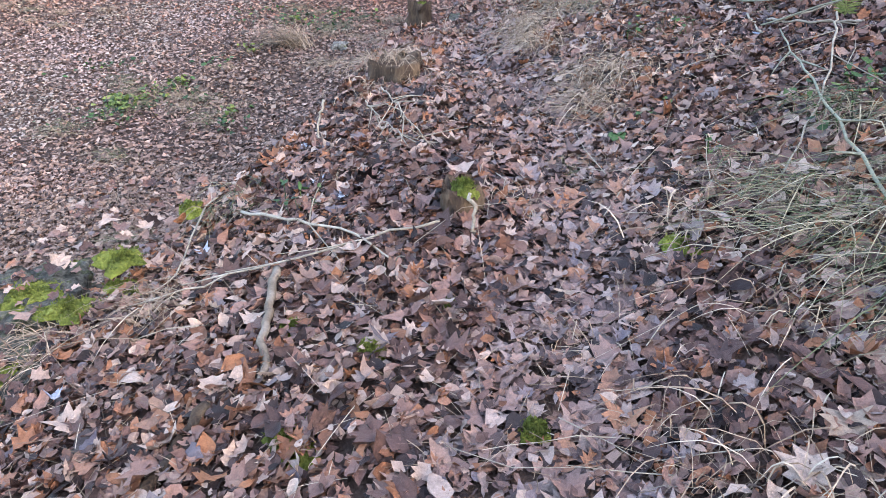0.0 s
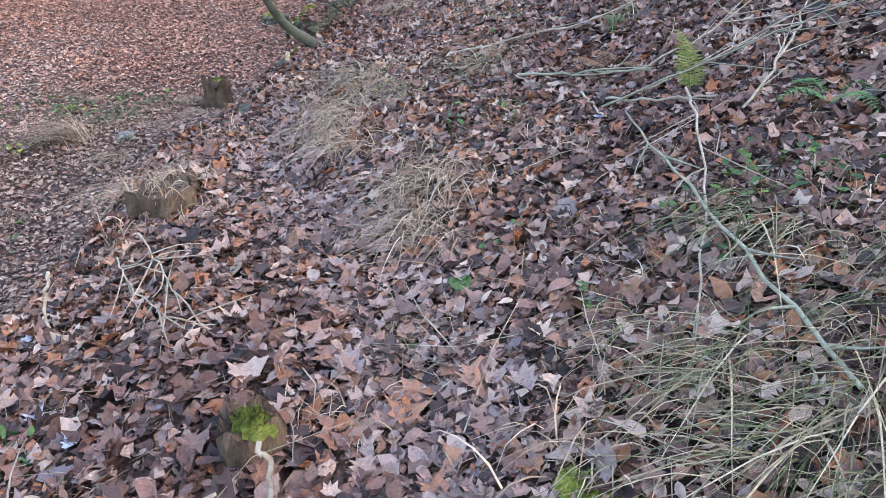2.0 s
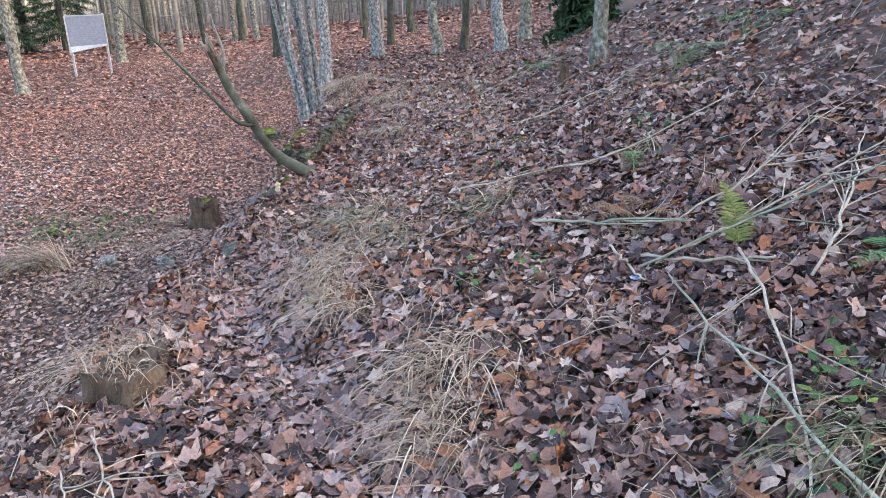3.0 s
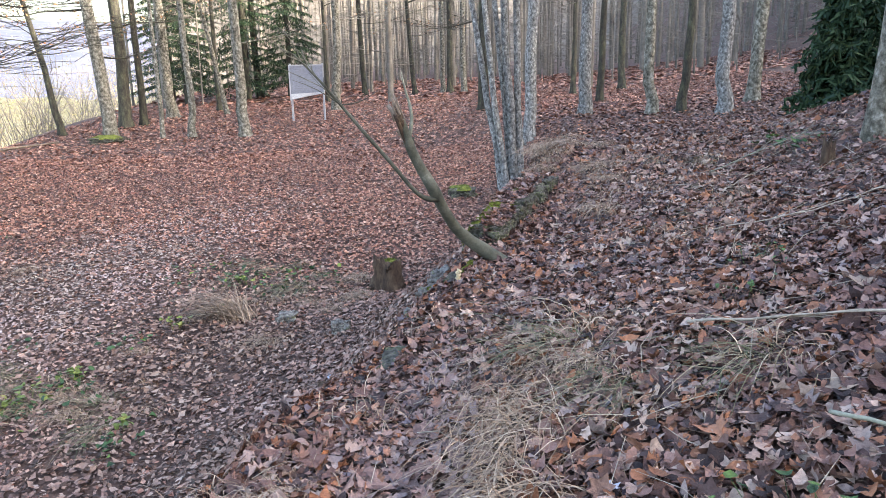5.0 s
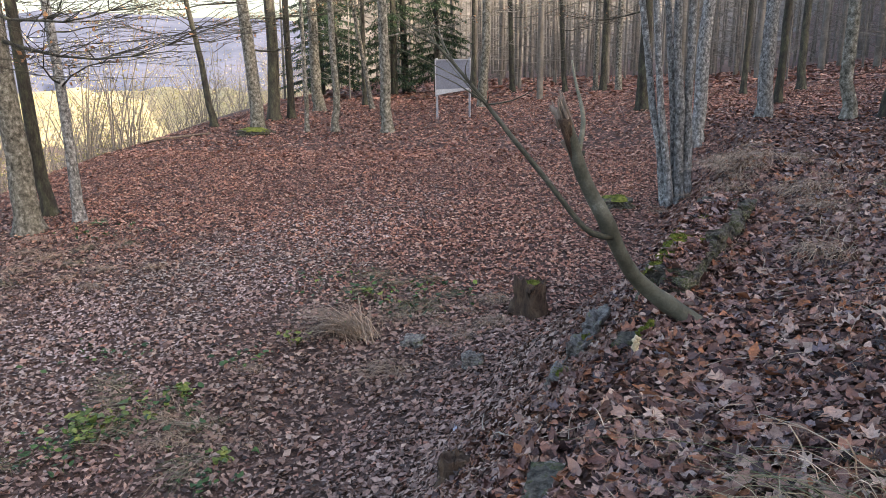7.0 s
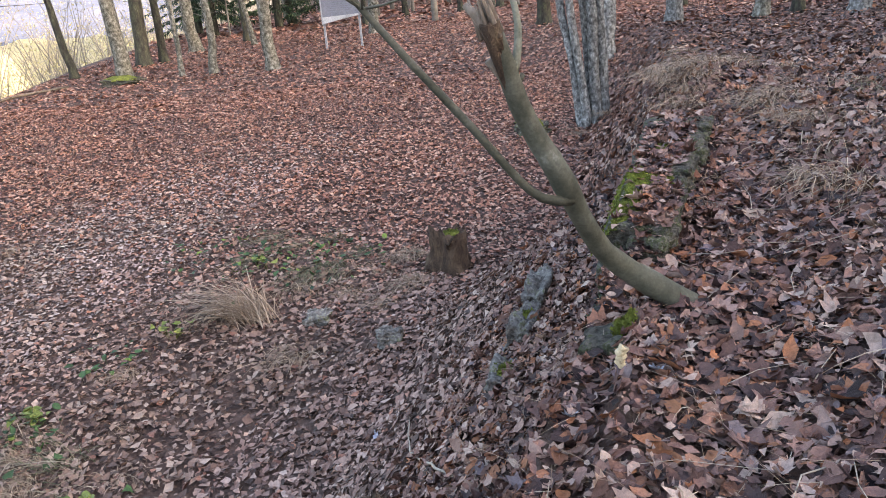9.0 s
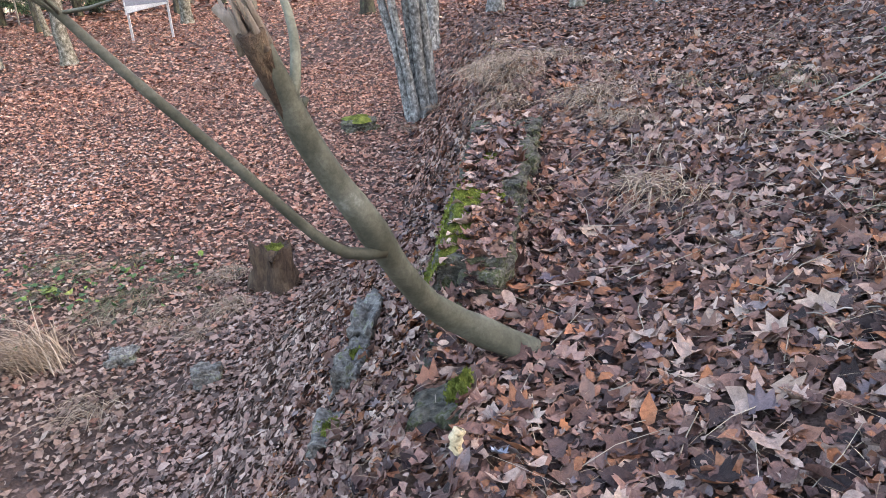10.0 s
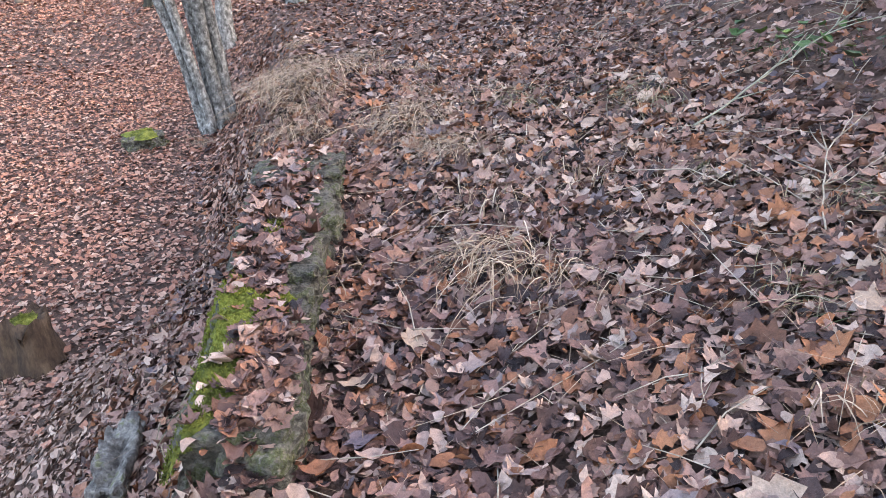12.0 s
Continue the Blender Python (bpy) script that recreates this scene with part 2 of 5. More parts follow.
def height(x, y):
    x, y = np.asarray(x, float), np.asarray(y, float)
    path = knots(y, [-8, 0, 2, 4, 5.6, 7, 8.5, 10, 12, 14, 20, 45], [-.12, -.12, -.11, -.04, -.13, -.16, -.11, -.04, .08, .1, 0, .1], .5)
    s = x - bank_foot(y)
    # the climb to 37 m is added to keep direct sun off the clearing
    rise = np.interp(s, [-3, 0, .5, 1, 2, 3.6, 9, 75, 90], [-.05, 0, .15, .28, .52, 1.15, 3.9, 37, 37])
    rise = rise * (1 - .82 * smooth(10.5, 17, y) * (1 - smooth(14, 40, s)))
    up = path + rise - .25 * np.maximum(-.1 - x, 0) * (1 - smooth(4, 6, y))
    up = up + .3 * np.exp(-((x - 1.95) / .55) ** 2 - ((y - 13.1) / .75) ** 2)      # the grassy hump behind the wall's end
    up = up - .11 * smooth(0, .07, wall_in(y) - x) * smooth(6.3, 7.4, y) * (1 - smooth(9.1, 9.5, y))
    low = clearing(x, y)
    d = x - edge(y)
    w = .75 + .8 * smooth(12, 17, y) + 6 * smooth(20, 30, y)
    t = np.interp(d, [-3.2, -2, -.7, -.12, 0], [0, .12, .63, .8, 1])
    t = t + (smooth(-w, 0, d) - t) * smooth(12, 14.5, y)
    return low + (np.maximum(up, low) - low) * t


def slope(x, y, h=.06):
    """Unit normals of the ground."""
    gx = (height(x + h, y) - height(x - h, y)) / (2 * h)
    gy = (height(x, y + h) - height(x, y - h)) / (2 * h)
    n = np.stack([-gx, -gy, np.ones_like(gx)], -1)
    return n / np.linalg.norm(n, axis=-1, keepdims=True)


def ground_z(x, y):
    return float(height(x, y))


# ---- building helpers ----


def mesh_of(name, verts, faces, mat, shade=True):
    """A mesh from an array of vertices and arrays of triangles or quads."""
    me = bpy.data.meshes.new(name)
    verts, faces = np.asarray(verts, np.float32), np.asarray(faces, np.int32)
    me.vertices.add(len(verts))
    me.vertices.foreach_set("co", verts.ravel())
    k = faces.shape[1]
    me.loops.add(faces.size)
    me.loops.foreach_set("vertex_index", faces.ravel())
    me.polygons.add(len(faces))
    me.polygons.foreach_set("loop_start", np.arange(0, faces.size, k, dtype=np.int32))
    me.polygons.foreach_set("use_smooth", np.full(len(faces), shade))
    me.update(calc_edges=True)
    me.materials.append(mat)
    return me


def part(name, me, parent=None, label=""):
    ob = new(name, me)
    if parent is not None:
        ob.parent = parent
    return tagged(ob, label) if label else ob


def thing(name, label, category, at=(0, 0, 0), group="", turn=0.0):
    ob = new(name)
    ob.empty_display_size = .1
    ob.matrix_basis = pose(*at, 0, 0, turn)
    return tagged(ob, label, category, group)


class Soup:
    """Gathers triangles and quads (as two triangles)."""

    def __init__(self):
        self.v, self.f, self.n = [], [], 0

    def add(self, v, f):
        self.v.append(np.asarray(v, float)), self.f.append(np.asarray(f, int) + self.n)
        self.n += len(v)

    def mesh(self, name, mat, shade=True):
        return mesh_of(name, np.concatenate(self.v), np.concatenate(self.f), mat, shade)


def tube(points, radii, sides=8, cap=True, wobble=0.0, rng=None):
    """A tapered, bending tube as triangles."""
    p, r = np.asarray(points, float), np.asarray(radii, float)
    d = np.gradient(p, axis=0)
    d /= np.linalg.norm(d, axis=1, keepdims=True) + 1e-9
    ref = np.array([1, 0, 0]) if abs(d[:, 0]).max() < .9 else np.array([0, 1, 0])
    if abs(d[:, 1]).max() < .5 and abs(d[:, 0]).max() >= .9:
        ref = np.array([0, 1, 0])
    u = np.cross(d, ref)
    u /= np.linalg.norm(u, axis=1, keepdims=True) + 1e-9
    w = np.cross(d, u)
    a = np.arange(sides) * 2 * np.pi / sides
    rr = np.repeat(r[:, None], sides, 1)
    if wobble and rng is not None:
        rr = rr * (1 + wobble * rng.normal(size=rr.shape))
    v = p[:, None] + rr[..., None] * (np.cos(a)[None, :, None] * u[:, None] + np.sin(a)[None, :, None] * w[:, None])
    k, s = np.meshgrid(np.arange(len(p) - 1), np.arange(sides), indexing="ij")
    i0, i1 = k * sides + s, k * sides + (s + 1) % sides
    f = np.concatenate([np.stack([i0, i1, i1 + sides], -1).reshape(-1, 3), np.stack([i0, i1 + sides, i0 + sides], -1).reshape(-1, 3)])
    v = v.reshape(-1, 3)
    if cap:
        n = len(v)
        v = np.concatenate([v, p[:1], p[-1:]])
        s = np.arange(sides)
        e = (len(p) - 1) * sides
        f = np.concatenate([f, np.stack([(s + 1) % sides, s, np.full(sides, n)], -1), np.stack([e + s, e + (s + 1) % sides, np.full(sides, n + 1)], -1)])
    return v, f


def curve_points(pts, n=10, jitter=0.0, rng=None):
    """A smooth line through a few points."""
    pts = np.asarray(pts, float)
    t = np.r_[0, np.cumsum(np.linalg.norm(np.diff(pts, axis=0), axis=1))]
    q = np.linspace(0, t[-1], n)
    out = np.stack([np.interp(q, t, pts[:, k]) for k in range(3)], 1)
    for _ in range(2):
        out[1:-1] = (out[:-2] + 2 * out[1:-1] + out[2:]) / 4
    if jitter:
        out[1:-1] += rng.normal(size=out[1:-1].shape) * jitter
    return out


def rotations(normal, yaw, tilt, tilt_dir):
    """Frames (n, 3, 3) whose third row is the normal, turned and tilted."""
    n = normal + np.stack([np.cos(tilt_dir) * np.tan(tilt), np.sin(tilt_dir) * np.tan(tilt), np.zeros_like(tilt)], -1)
    n /= np.linalg.norm(n, axis=-1, keepdims=True)
    a = np.stack([np.cos(yaw), np.sin(yaw), np.zeros_like(yaw)], -1)
    a -= (a * n).sum(-1, keepdims=True) * n
    a /= np.linalg.norm(a, axis=-1, keepdims=True)
    return np.stack([a, np.cross(n, a), n], -2)


def leaf_shapes(kind, rng, count=8):
    """Small curled leaf blades of unit length: a midrib row and two margins."""
    shapes = []
    for _ in range(count):
        if kind == "maple":
            out = [(-.46, 0), (-.46, .26), (-.26, .27), (-.16, .5), (.0, .3), (.24, .42), (.28, .19), (.55, 0), (.29, -.18), (.22, -.42), (-.02, -.29), (-.17, -.5), (-.27, -.26), (-.45, -.27)]
        elif kind == "oval":
            out = [(-.5, 0), (-.34, .17), (-.08, .29), (.16, .26), (.37, .15), (.55, 0), (.36, -.16), (.1, -.28), (-.34, -.19)]
        elif kind == "tiny":
            out = [(-.5, 0), (.02, .32), (.5, 0), (.02, -.32)]
        else:
            out = [(-.5, 0), (-.1, .3), (.3, .2), (.5, 0), (.3, -.2), (-.1, -.3)]
        o = np.array(out) * (1 + .09 * rng.normal(size=(len(out), 1))) * (1, rng.uniform(.8, 1.3)) + .014 * rng.normal(size=(len(out), 2))
        n = len(out)
        rib = np.array([(-.2, 0), (.22, 0)]) if kind in ("maple", "oval") else np.array([(-.05, 0)])
        o = np.concatenate([o, rib])
        cu, cv, tw, fold = rng.uniform(-.8, 1.2), rng.uniform(-.5, 1.6), rng.uniform(-.9, .9), rng.uniform(-.15, .4)
        wave = rng.uniform(0, 6.28)
        z = cu * o[:, 0] ** 2 + cv * o[:, 1] ** 2 + tw * o[:, 0] * o[:, 1] + fold * np.abs(o[:, 1]) + .05 * np.sin(9 * o[:, 0] + wave) * np.abs(o[:, 1]) * 3 + .012 * rng.normal(size=len(o))
        if len(rib) == 1:
            f = [(k, (k + 1) % n, n) for k in range(n)]
        else:
            mid = [(o[k, 0] + o[(k + 1) % n, 0]) / 2 for k in range(n)]
            f = [(k, (k + 1) % n, n + (m > .02)) for k, m in enumerate(mid)]
            for k in range(n):                          # close the gap between the two halves of the rib
                if (mid[k - 1] > .02) != (mid[k] > .02):
                    f.append((k, n + 1, n) if mid[k] > .02 else (k, n, n + 1))
        shapes.append((np.c_[o, z], np.array(f)))
    return shapes


def scatter_leaves(name, mat, kind, xs, ys, size, rng, lift=.012, tilt=.35, label="", zs=None, normals=None):
    """Loose leaves lying on the ground, joined into one object."""
    shapes = leaf_shapes(kind, rng)
    z = height(xs, ys) if zs is None else zs
    nm = slope(xs, ys) if normals is None else normals
    rot = rotations(nm, rng.uniform(0, 2 * np.pi, len(xs)), np.abs(rng.normal(0, tilt, len(xs))).clip(0, 1.1), rng.uniform(0, 2 * np.pi, len(xs)))
    pick = rng.integers(0, len(shapes), len(xs))
    up = rng.uniform(0, lift, len(xs)) + size * .1
    vs, fs, base = [], [], 0
    for k, (sv, sf) in enumerate(shapes):
        m = pick == k
        if not m.any():
            continue
        v = np.einsum("vj,njk->nvk", sv, rot[m]) * size[m][:, None, None] + np.stack([xs[m], ys[m], z[m] + up[m]], -1)[:, None]
        c = m.sum()
        fs.append((sf[None] + (np.arange(c) * len(sv))[:, None, None] + base).reshape(-1, 3))
        vs.append(v.reshape(-1, 3))
        base += c * len(sv)
    ob = new(name, mesh_of(name, np.concatenate(vs), np.concatenate(fs), mat))
    return tagged(ob, label or "loose fallen leaves lying on the forest floor", "leaves", kind="stuff")


# ---- ground ----
def axis(marks):
    return np.unique(np.concatenate([np.arange(a, b, s) for a, b, s in marks]).round(4))


gx = axis([(-1200, -140, 60), (-140, -26, 4), (-26, -4, .8), (-4, 5, .14), (5, 14, .6), (14, 140, 4), (140, 1260, 60)])
gy = axis([(-1200, -60, 60), (-60, -4, 3), (-4, 14, .16), (14, 30, .5), (30, 60, 1.5), (60, 140, 5), (140, 1260, 60)])
GX, GY = np.meshgrid(gx, gy)
GZ = height(GX, GY)
near = smooth(40, 10, np.abs(GX) + np.abs(GY - 8))
rough_z = np.array([noise.noise((x * 1.6, y * 1.6, 3.0)) + .5 * noise.noise((x * 4.2, y * 4.2, 7.0)) for x, y in zip(GX.ravel(), GY.ravel())]).reshape(GX.shape)
GZ = GZ + .022 * near * rough_z - .012
idx = np.arange(GX.size).reshape(GX.shape)
quads = np.stack([idx[:-1, :-1], idx[:-1, 1:], idx[1:, 1:], idx[1:, :-1]], -1).reshape(-1, 4)
ground = tagged(new("ground", mesh_of("ground", np.stack([GX, GY, GZ], -1).reshape(-1, 3), quads, SOIL)), "dark leaf mould of a sloping forest floor", "ground", kind="structure")

# ---- leaf litter ----
rng = np.random.default_rng(7)


def spots(count, x0, x1, y0, y1):
    return rng.uniform(x0, x1, count), rng.uniform(y0, y1, count)


def sized(count, mean, spread, low, high):
    return rng.lognormal(math.log(mean), spread, count).clip(low, high)


x, y = spots(225000, -3.6, 5.2, -1.5, 15.5)
keep = (x > edge(y) - 1.1) & (rng.uniform(0, 1, len(x)) < np.where((x > 3.5) | (y > 13) | (y < .3), .24, 1))
x, y = x[keep], y[keep]
trodden = np.abs(x - path_mid(y)) < .3 - .32 * smooth(5.5, 9, y) + .09 * rng.normal(size=len(x))     # the foot path, where leaves lie flat
maple = rng.uniform(0, 1, len(x)) < .24
for flat, word in ((True, "flat trodden"), (False, "crumpled")):
    m = maple & (trodden == flat)
    scatter_leaves("path_leaf_litter", LITTER_WORN if flat else LITTER_PATH, "maple", x[m], y[m], sized(m.sum(), .062 if flat else .056, .34, .03, .125), rng, .016 if flat else .034, .2 if flat else .5, f"{word} brown and mauve maple leaves strewn over the path")
    m = ~maple & (trodden == flat)
    scatter_leaves("small_leaf_litter", LITTER_WORN if flat else LITTER_PATH, "oval", x[m], y[m], sized(m.sum(), .052 if flat else .049, .36, .022, .1), rng, .016 if flat else .04, .22 if flat else .55, f"{word} small brown leaves strewn over the path")
x, y = spots(45000, -2.6, 4, .3, 13)
x, y = x[x > edge(y) - .9], y[x > edge(y) - .9]
scatter_leaves("crumbled_leaf_litter", LITTER_PATH, "tiny", x, y, sized(len(x), .03, .35, .015, .055), rng, .04, .75, "crumbled bits of leaf between whole leaves")
x, y = spots(42000, 1.0, 14, 2, 27)
keep = (x > edge(y) - 1.8) & ((x > 4.9) | (y > 14.5))
x, y = x[keep], y[keep]
scatter_leaves("bank_leaf_litter", LITTER_PATH, "tiny", x, y, sized(len(x), .085, .3, .045, .14), rng, .03, .4, "brown leaves covering the wooded bank")
x, y = spots(235000, -15, 3.2, 2, 24)
d = x - edge(y)
keep = (d < -.5) & (x > -8 - .35 * y) & (rng.uniform(0, 1, len(x)) < smooth(0, 8, y) * .7 + .3)
x, y = x[keep], y[keep]
u = rng.uniform(0, 1, len(x))
track = smooth(2.6, .7, np.abs(x + 6.6 - .35 * (y - 12))) * smooth(21, 15, y) * .6
damp = smooth(17, 12.5, y + .25 * (x + 3)) * .92
pale, wet = u < track, (u >= track) & (rng.uniform(0, 1, len(x)) < damp)
red = ~(pale | wet)
scatter_leaves("clearing_leaf_litter", LITTER_CLEARING, "tiny", x[red], y[red], sized(red.sum(), .059, .3, .03, .1), rng, .02, .38, "rust-red beech leaves carpeting the clearing")
scatter_leaves("damp_leaf_litter", LITTER_NEAR, "tiny", x[wet], y[wet], sized(wet.sum(), .06, .32, .03, .11), rng, .03, .48, "damp maroon-brown leaves at the foot of the slope")
scatter_leaves("track_leaf_litter", LITTER_TRACK, "tiny", x[pale], y[pale], sized(pale.sum(), .06, .3, .03, .1), rng, .015, .3, "pale trodden leaves on the track through the clearing")
x, y = spots(20000, -3.2, 2.2, 4.5, 14)
d = x - edge(y)
x, y = x[(d < -.25) & (d > -2.6)], y[(d < -.25) & (d > -2.6)]
scatter_leaves("slope_leaf_litter", LITTER_NEAR, "oval", x, y, sized(len(x), .056, .32, .03, .1), rng, .03, .45, "brown and mauve leaves heaped below the wall")
x, y = spots(70000, -9, -1, 1, 9)
keep = (x < edge(y) - .6) & (x > -5.5 - .3 * y)
x, y = x[keep], y[keep]
scatter_leaves("slope_leaf_litter", LITTER_NEAR, "tiny", x, y, sized(len(x), .052, .32, .03, .1), rng, .03, .45, "brown leaves on the slope below the path")
for count, x0, x1, y0, y1, size in ((50000, -14, 14, 23, 38, .1), (16000, -18, 26, 38, 62, .24)):
    x, y = spots(count, x0, x1, y0, y1)
    scatter_leaves("forest_leaf_litter", LITTER_CLEARING, "tiny", x, y, sized(count, size, .25, size * .6, size * 1.6), rng, .015, .3, "rust-red leaves covering the floor of the wood")

# ---- trees ----


def build_tree(name, label, mat, at, radius, lean=(0, 0), tall=13.0, bend=(), seed=1, limbs=14, first=.35, group="beech trunks", leaves=0, twig_mat=None, category="tree", web=0):
    """A tapered trunk with a flared foot and a thin, bare crown of limbs and twigs."""
    g = np.random.default_rng(seed)
    ob = thing(name, label, category, at, group)
    h = np.r_[-.25, .0, .12, .35, .8, 1.4, 2.2, 3.2, 4.5, 6, 8, 10.5, tall]
    h = h[h <= tall]
    px = lean[0] * h + .05 * np.cumsum(g.normal(size=len(h))) * radius * 3 * (h > .5)
    py = lean[1] * h + .05 * np.cumsum(g.normal(size=len(h))) * radius * 3 * (h > .5)
    for z0, dx, dy in bend:
        px, py = px + dx * np.maximum(h - z0, 0) ** 1.5, py + dy * np.maximum(h - z0, 0) ** 1.5
    r = radius * (1 - .8 * (h.clip(0) / tall) ** .9) * (1 + .45 * np.exp(-h.clip(0) / .16))
    line = np.stack([px, py, h], 1)
    v, f = tube(line, r, 12, True, .035, g)
    part("trunk", mesh_of("trunk", v, f, mat), ob)
    s = Soup()
    tips = []
    for low in [False] * limbs + [True] * web:
        z = g.uniform(2.6, 6.5) if low else tall * g.uniform(first, .97)
        b = np.array([np.interp(z, h, px), np.interp(z, h, py), z])
        a, up, ln = g.uniform(0, 2 * np.pi), g.uniform(.15, .9), (tall - z * .8) * g.uniform(.22, .42)
        if low:
            up, ln = g.uniform(-.08, .3), g.uniform(2.2, 4.2)
        e = b + ln * np.array([math.cos(a), math.sin(a), up])
        m = (b + e) / 2 + ln * np.array([0, 0, g.uniform(-.12, .06)])
        c = curve_points([b, m, e], 6, ln * .015, g)
        r0 = max(.012, np.interp(z, h, r) * .2) if low else max(.018, np.interp(z, h, r) * .42)
        s.add(*tube(c, np.linspace(r0, .006, 6), 5))
        for _ in range(13 if low else 5):
            k = g.integers(1 if low else 2, 6)
            a2 = a + g.uniform(-1.1, 1.1)
            l2 = ln * g.uniform(.25, .5)
            e2 = c[k] + l2 * np.array([math.cos(a2), math.sin(a2), g.uniform(-.05, .5)])
            c2 = curve_points([c[k], (c[k] + e2) / 2 + g.normal(size=3) * l2 * .06, e2], 5)
            s.add(*tube(c2, np.linspace(r0 * .35, .004, 5), 3, False))
            tips.append(c2)
            for _ in range(3):
                q = c2[g.integers(1, 5)]
                e3 = q + l2 * .5 * np.array([math.cos(a2 + g.uniform(-1, 1)), math.sin(a2 + g.uniform(-1, 1)), g.uniform(-.1, .3)])
                s.add(*tube(np.array([q, (q + e3) / 2 + g.normal(size=3) * .02, e3]), [.006, .005, .003], 3, False))
                tips.append(np.array([q, e3]))
    crown = part("crown", s.mesh("crown", twig_mat or mat), ob, "bare spreading limbs and twigs")
    if leaves:
        pts = np.concatenate(tips)[g.integers(0, sum(len(t) for t in tips), leaves)] + g.normal(size=(leaves, 3)) * .07
        part("foliage", blades(pts, .09, g, BROWN_CROWN), ob, "few withered brown leaves")
    return ob


def blades(pts, size, g, mat, name="foliage"):
    """Small folded leaves at the given places."""
    n = len(pts)
    q = g.normal(size=(n, 3, 3))
    a = q[:, 0] / np.linalg.norm(q[:, 0], axis=1, keepdims=True)
    b = np.cross(a, q[:, 1])
    b /= np.linalg.norm(b, axis=1, keepdims=True)
    c = np.cross(a, b)
    s = size * g.uniform(.6, 1.3, (n, 1))
    v = np.stack([pts - a * s * .5, pts + b * s * .32 + c * s * .1, pts + a * s * .5, pts - b * s * .32 + c * s * .1], 1).reshape(-1, 3)
    k = np.arange(n)[:, None] * 4
    return mesh_of(name, v, np.concatenate([k + [[0, 1, 2]], k + [[0, 2, 3]]]), mat)


BEECH = "tall grey beech with lichen-spotted bark on leaf-covered ground"
PALE = "slim pale trunk with white lichen patches in the wood"
DARK = "dark-barked tree in the shade of the wood"
#        name     x      y     radius leanx  leany  bark  label
TREES = [
    (-10.55, 16.76, .24, -.035, 0, BARK_BEECH, "stout lichen-spotted beech at the rim of the clearing"),
    (-10.9, 17.75, .145, -.05, 0, BARK_DARK, "dark slim tree close beside a stout beech"),
    (-9.92, 17.4, .115, -.04, .0, BARK_PALE, "slim pale-barked tree at the clearing's rim"),
    (-10.7, 27.25, .22, -.03, 0, BARK_BEECH, "grey beech with a moss cushion at its foot"),
    (-11.56, 30.4, .23, -.02, 0, BARK_DARK, DARK),
    (-11.05, 30.8, .14, -.01, 0, BARK_DARK, DARK),
    (-9.1, 27.48, .075, 0, 0, BARK_BEECH, PALE),
    (-10.75, 32.9, .22, -.02, 0, BARK_BEECH, BEECH),
    (-8.11, 27.41, .12, -.01, 0, BARK_BEECH, PALE),
    (-8.7, 33.3, .095, -.17, 0, BARK_BEECH, "thin beech leaning steeply among upright trunks"),
    (-9.4, 34.6, .11, 0, 0, BARK_DARK, DARK),
    (-6.33, 27.27, .18, -.02, 0, BARK_BEECH, "knotty grey beech with burrs along its trunk"),
    (-10.1, 44, .21, -.02, 0, BARK_DARK, DARK),
    (-4.32, 33.5, .18, .0, 0, BARK_BEECH, BEECH),
    (-5.55, 38.8, .1, 0, 0, BARK_DARK, DARK),
    (-4.27, 42.9, .15, -.02, 0, BARK_DARK, DARK),
    (-.14, 41.3, .13, 0, 0, BARK_BEECH, BEECH),
    (.21, 40.8, .16, 0, 0, BARK_DARK, DARK),
    (.9, 40, .15, 0, 0, BARK_BEECH, BEECH),
    (1.44, 28.8, .19, -.01, 0, BARK_DARK, "dark mossy-footed trunk behind a pale clump"),
    (2.35, 22.3, .16, .015, 0, BARK_PALE, PALE),
    (5.21, 33.8, .11, 0, 0, BARK_DARK, DARK),
    (3.95, 23.4, .17, .015, 0, BARK_PALE, "grey-white lichened trunk behind the grassy bank"),
    (5.25, 28.3, .12, .01, 0, BARK_DARK, DARK),
    (7.42, 35, .16, .01, 0, BARK_DARK, DARK),
    (5.42, 22.2, .145, .02, 0, BARK_BEECH, BEECH),
    (6.2, 22.4, .115, .015, 0, BARK_DARK, DARK),
    (6.84, 21.1, .17, .01, 0, BARK_PALE, "white-flecked trunk standing on the bank"),
    (8.4, 23.5, .18, .01, 0, BARK_BEECH, BEECH),
    (-1.6, 42, .13, -.05, 0, BARK_DARK, DARK),
    (4.27, 9.99, .085, .005, 0, BARK_BEECH, "smooth slim beech trunk on the bank"),
]
for k, (x, y, r, lx, ly, bark, label) in enumerate(TREES):
    build_tree("beech_tree", label, bark, (x, y, ground_z(x, y)), r, (lx, ly), 11 + 30 * min(r, .25), (), 100 + k, 12 if r > .12 else 8, .4 if y < 31 else .3, leaves=90, twig_mat=BARK_DARK if k < 8 else None, web={0: 3, 1: 5, 2: 6, 3: 4, 4: 5, 7: 4}.get(k, 2 if k % 2 else 0))

# two slim trees of the rim keep low, twiggy limbs; the curved one leans out over the valley
build_tree("beech_tree", "slender curved beech leaning out over the valley rim", BARK_DARK, (-13.15, 28.85, ground_z(-13.15, 28.85)), .125, (-.05, 0), 10, ((1.2, -.06, 0),), 301, 14, .5, leaves=1100, web=24)
build_tree("beech_tree", "twiggy young beech with low spreading limbs", BARK_DARK, (-12.0, 18.6, ground_z(-12.0, 18.6)), .07, (-.03, 0), 9, (), 302, 14, .5, leaves=500, web=12)


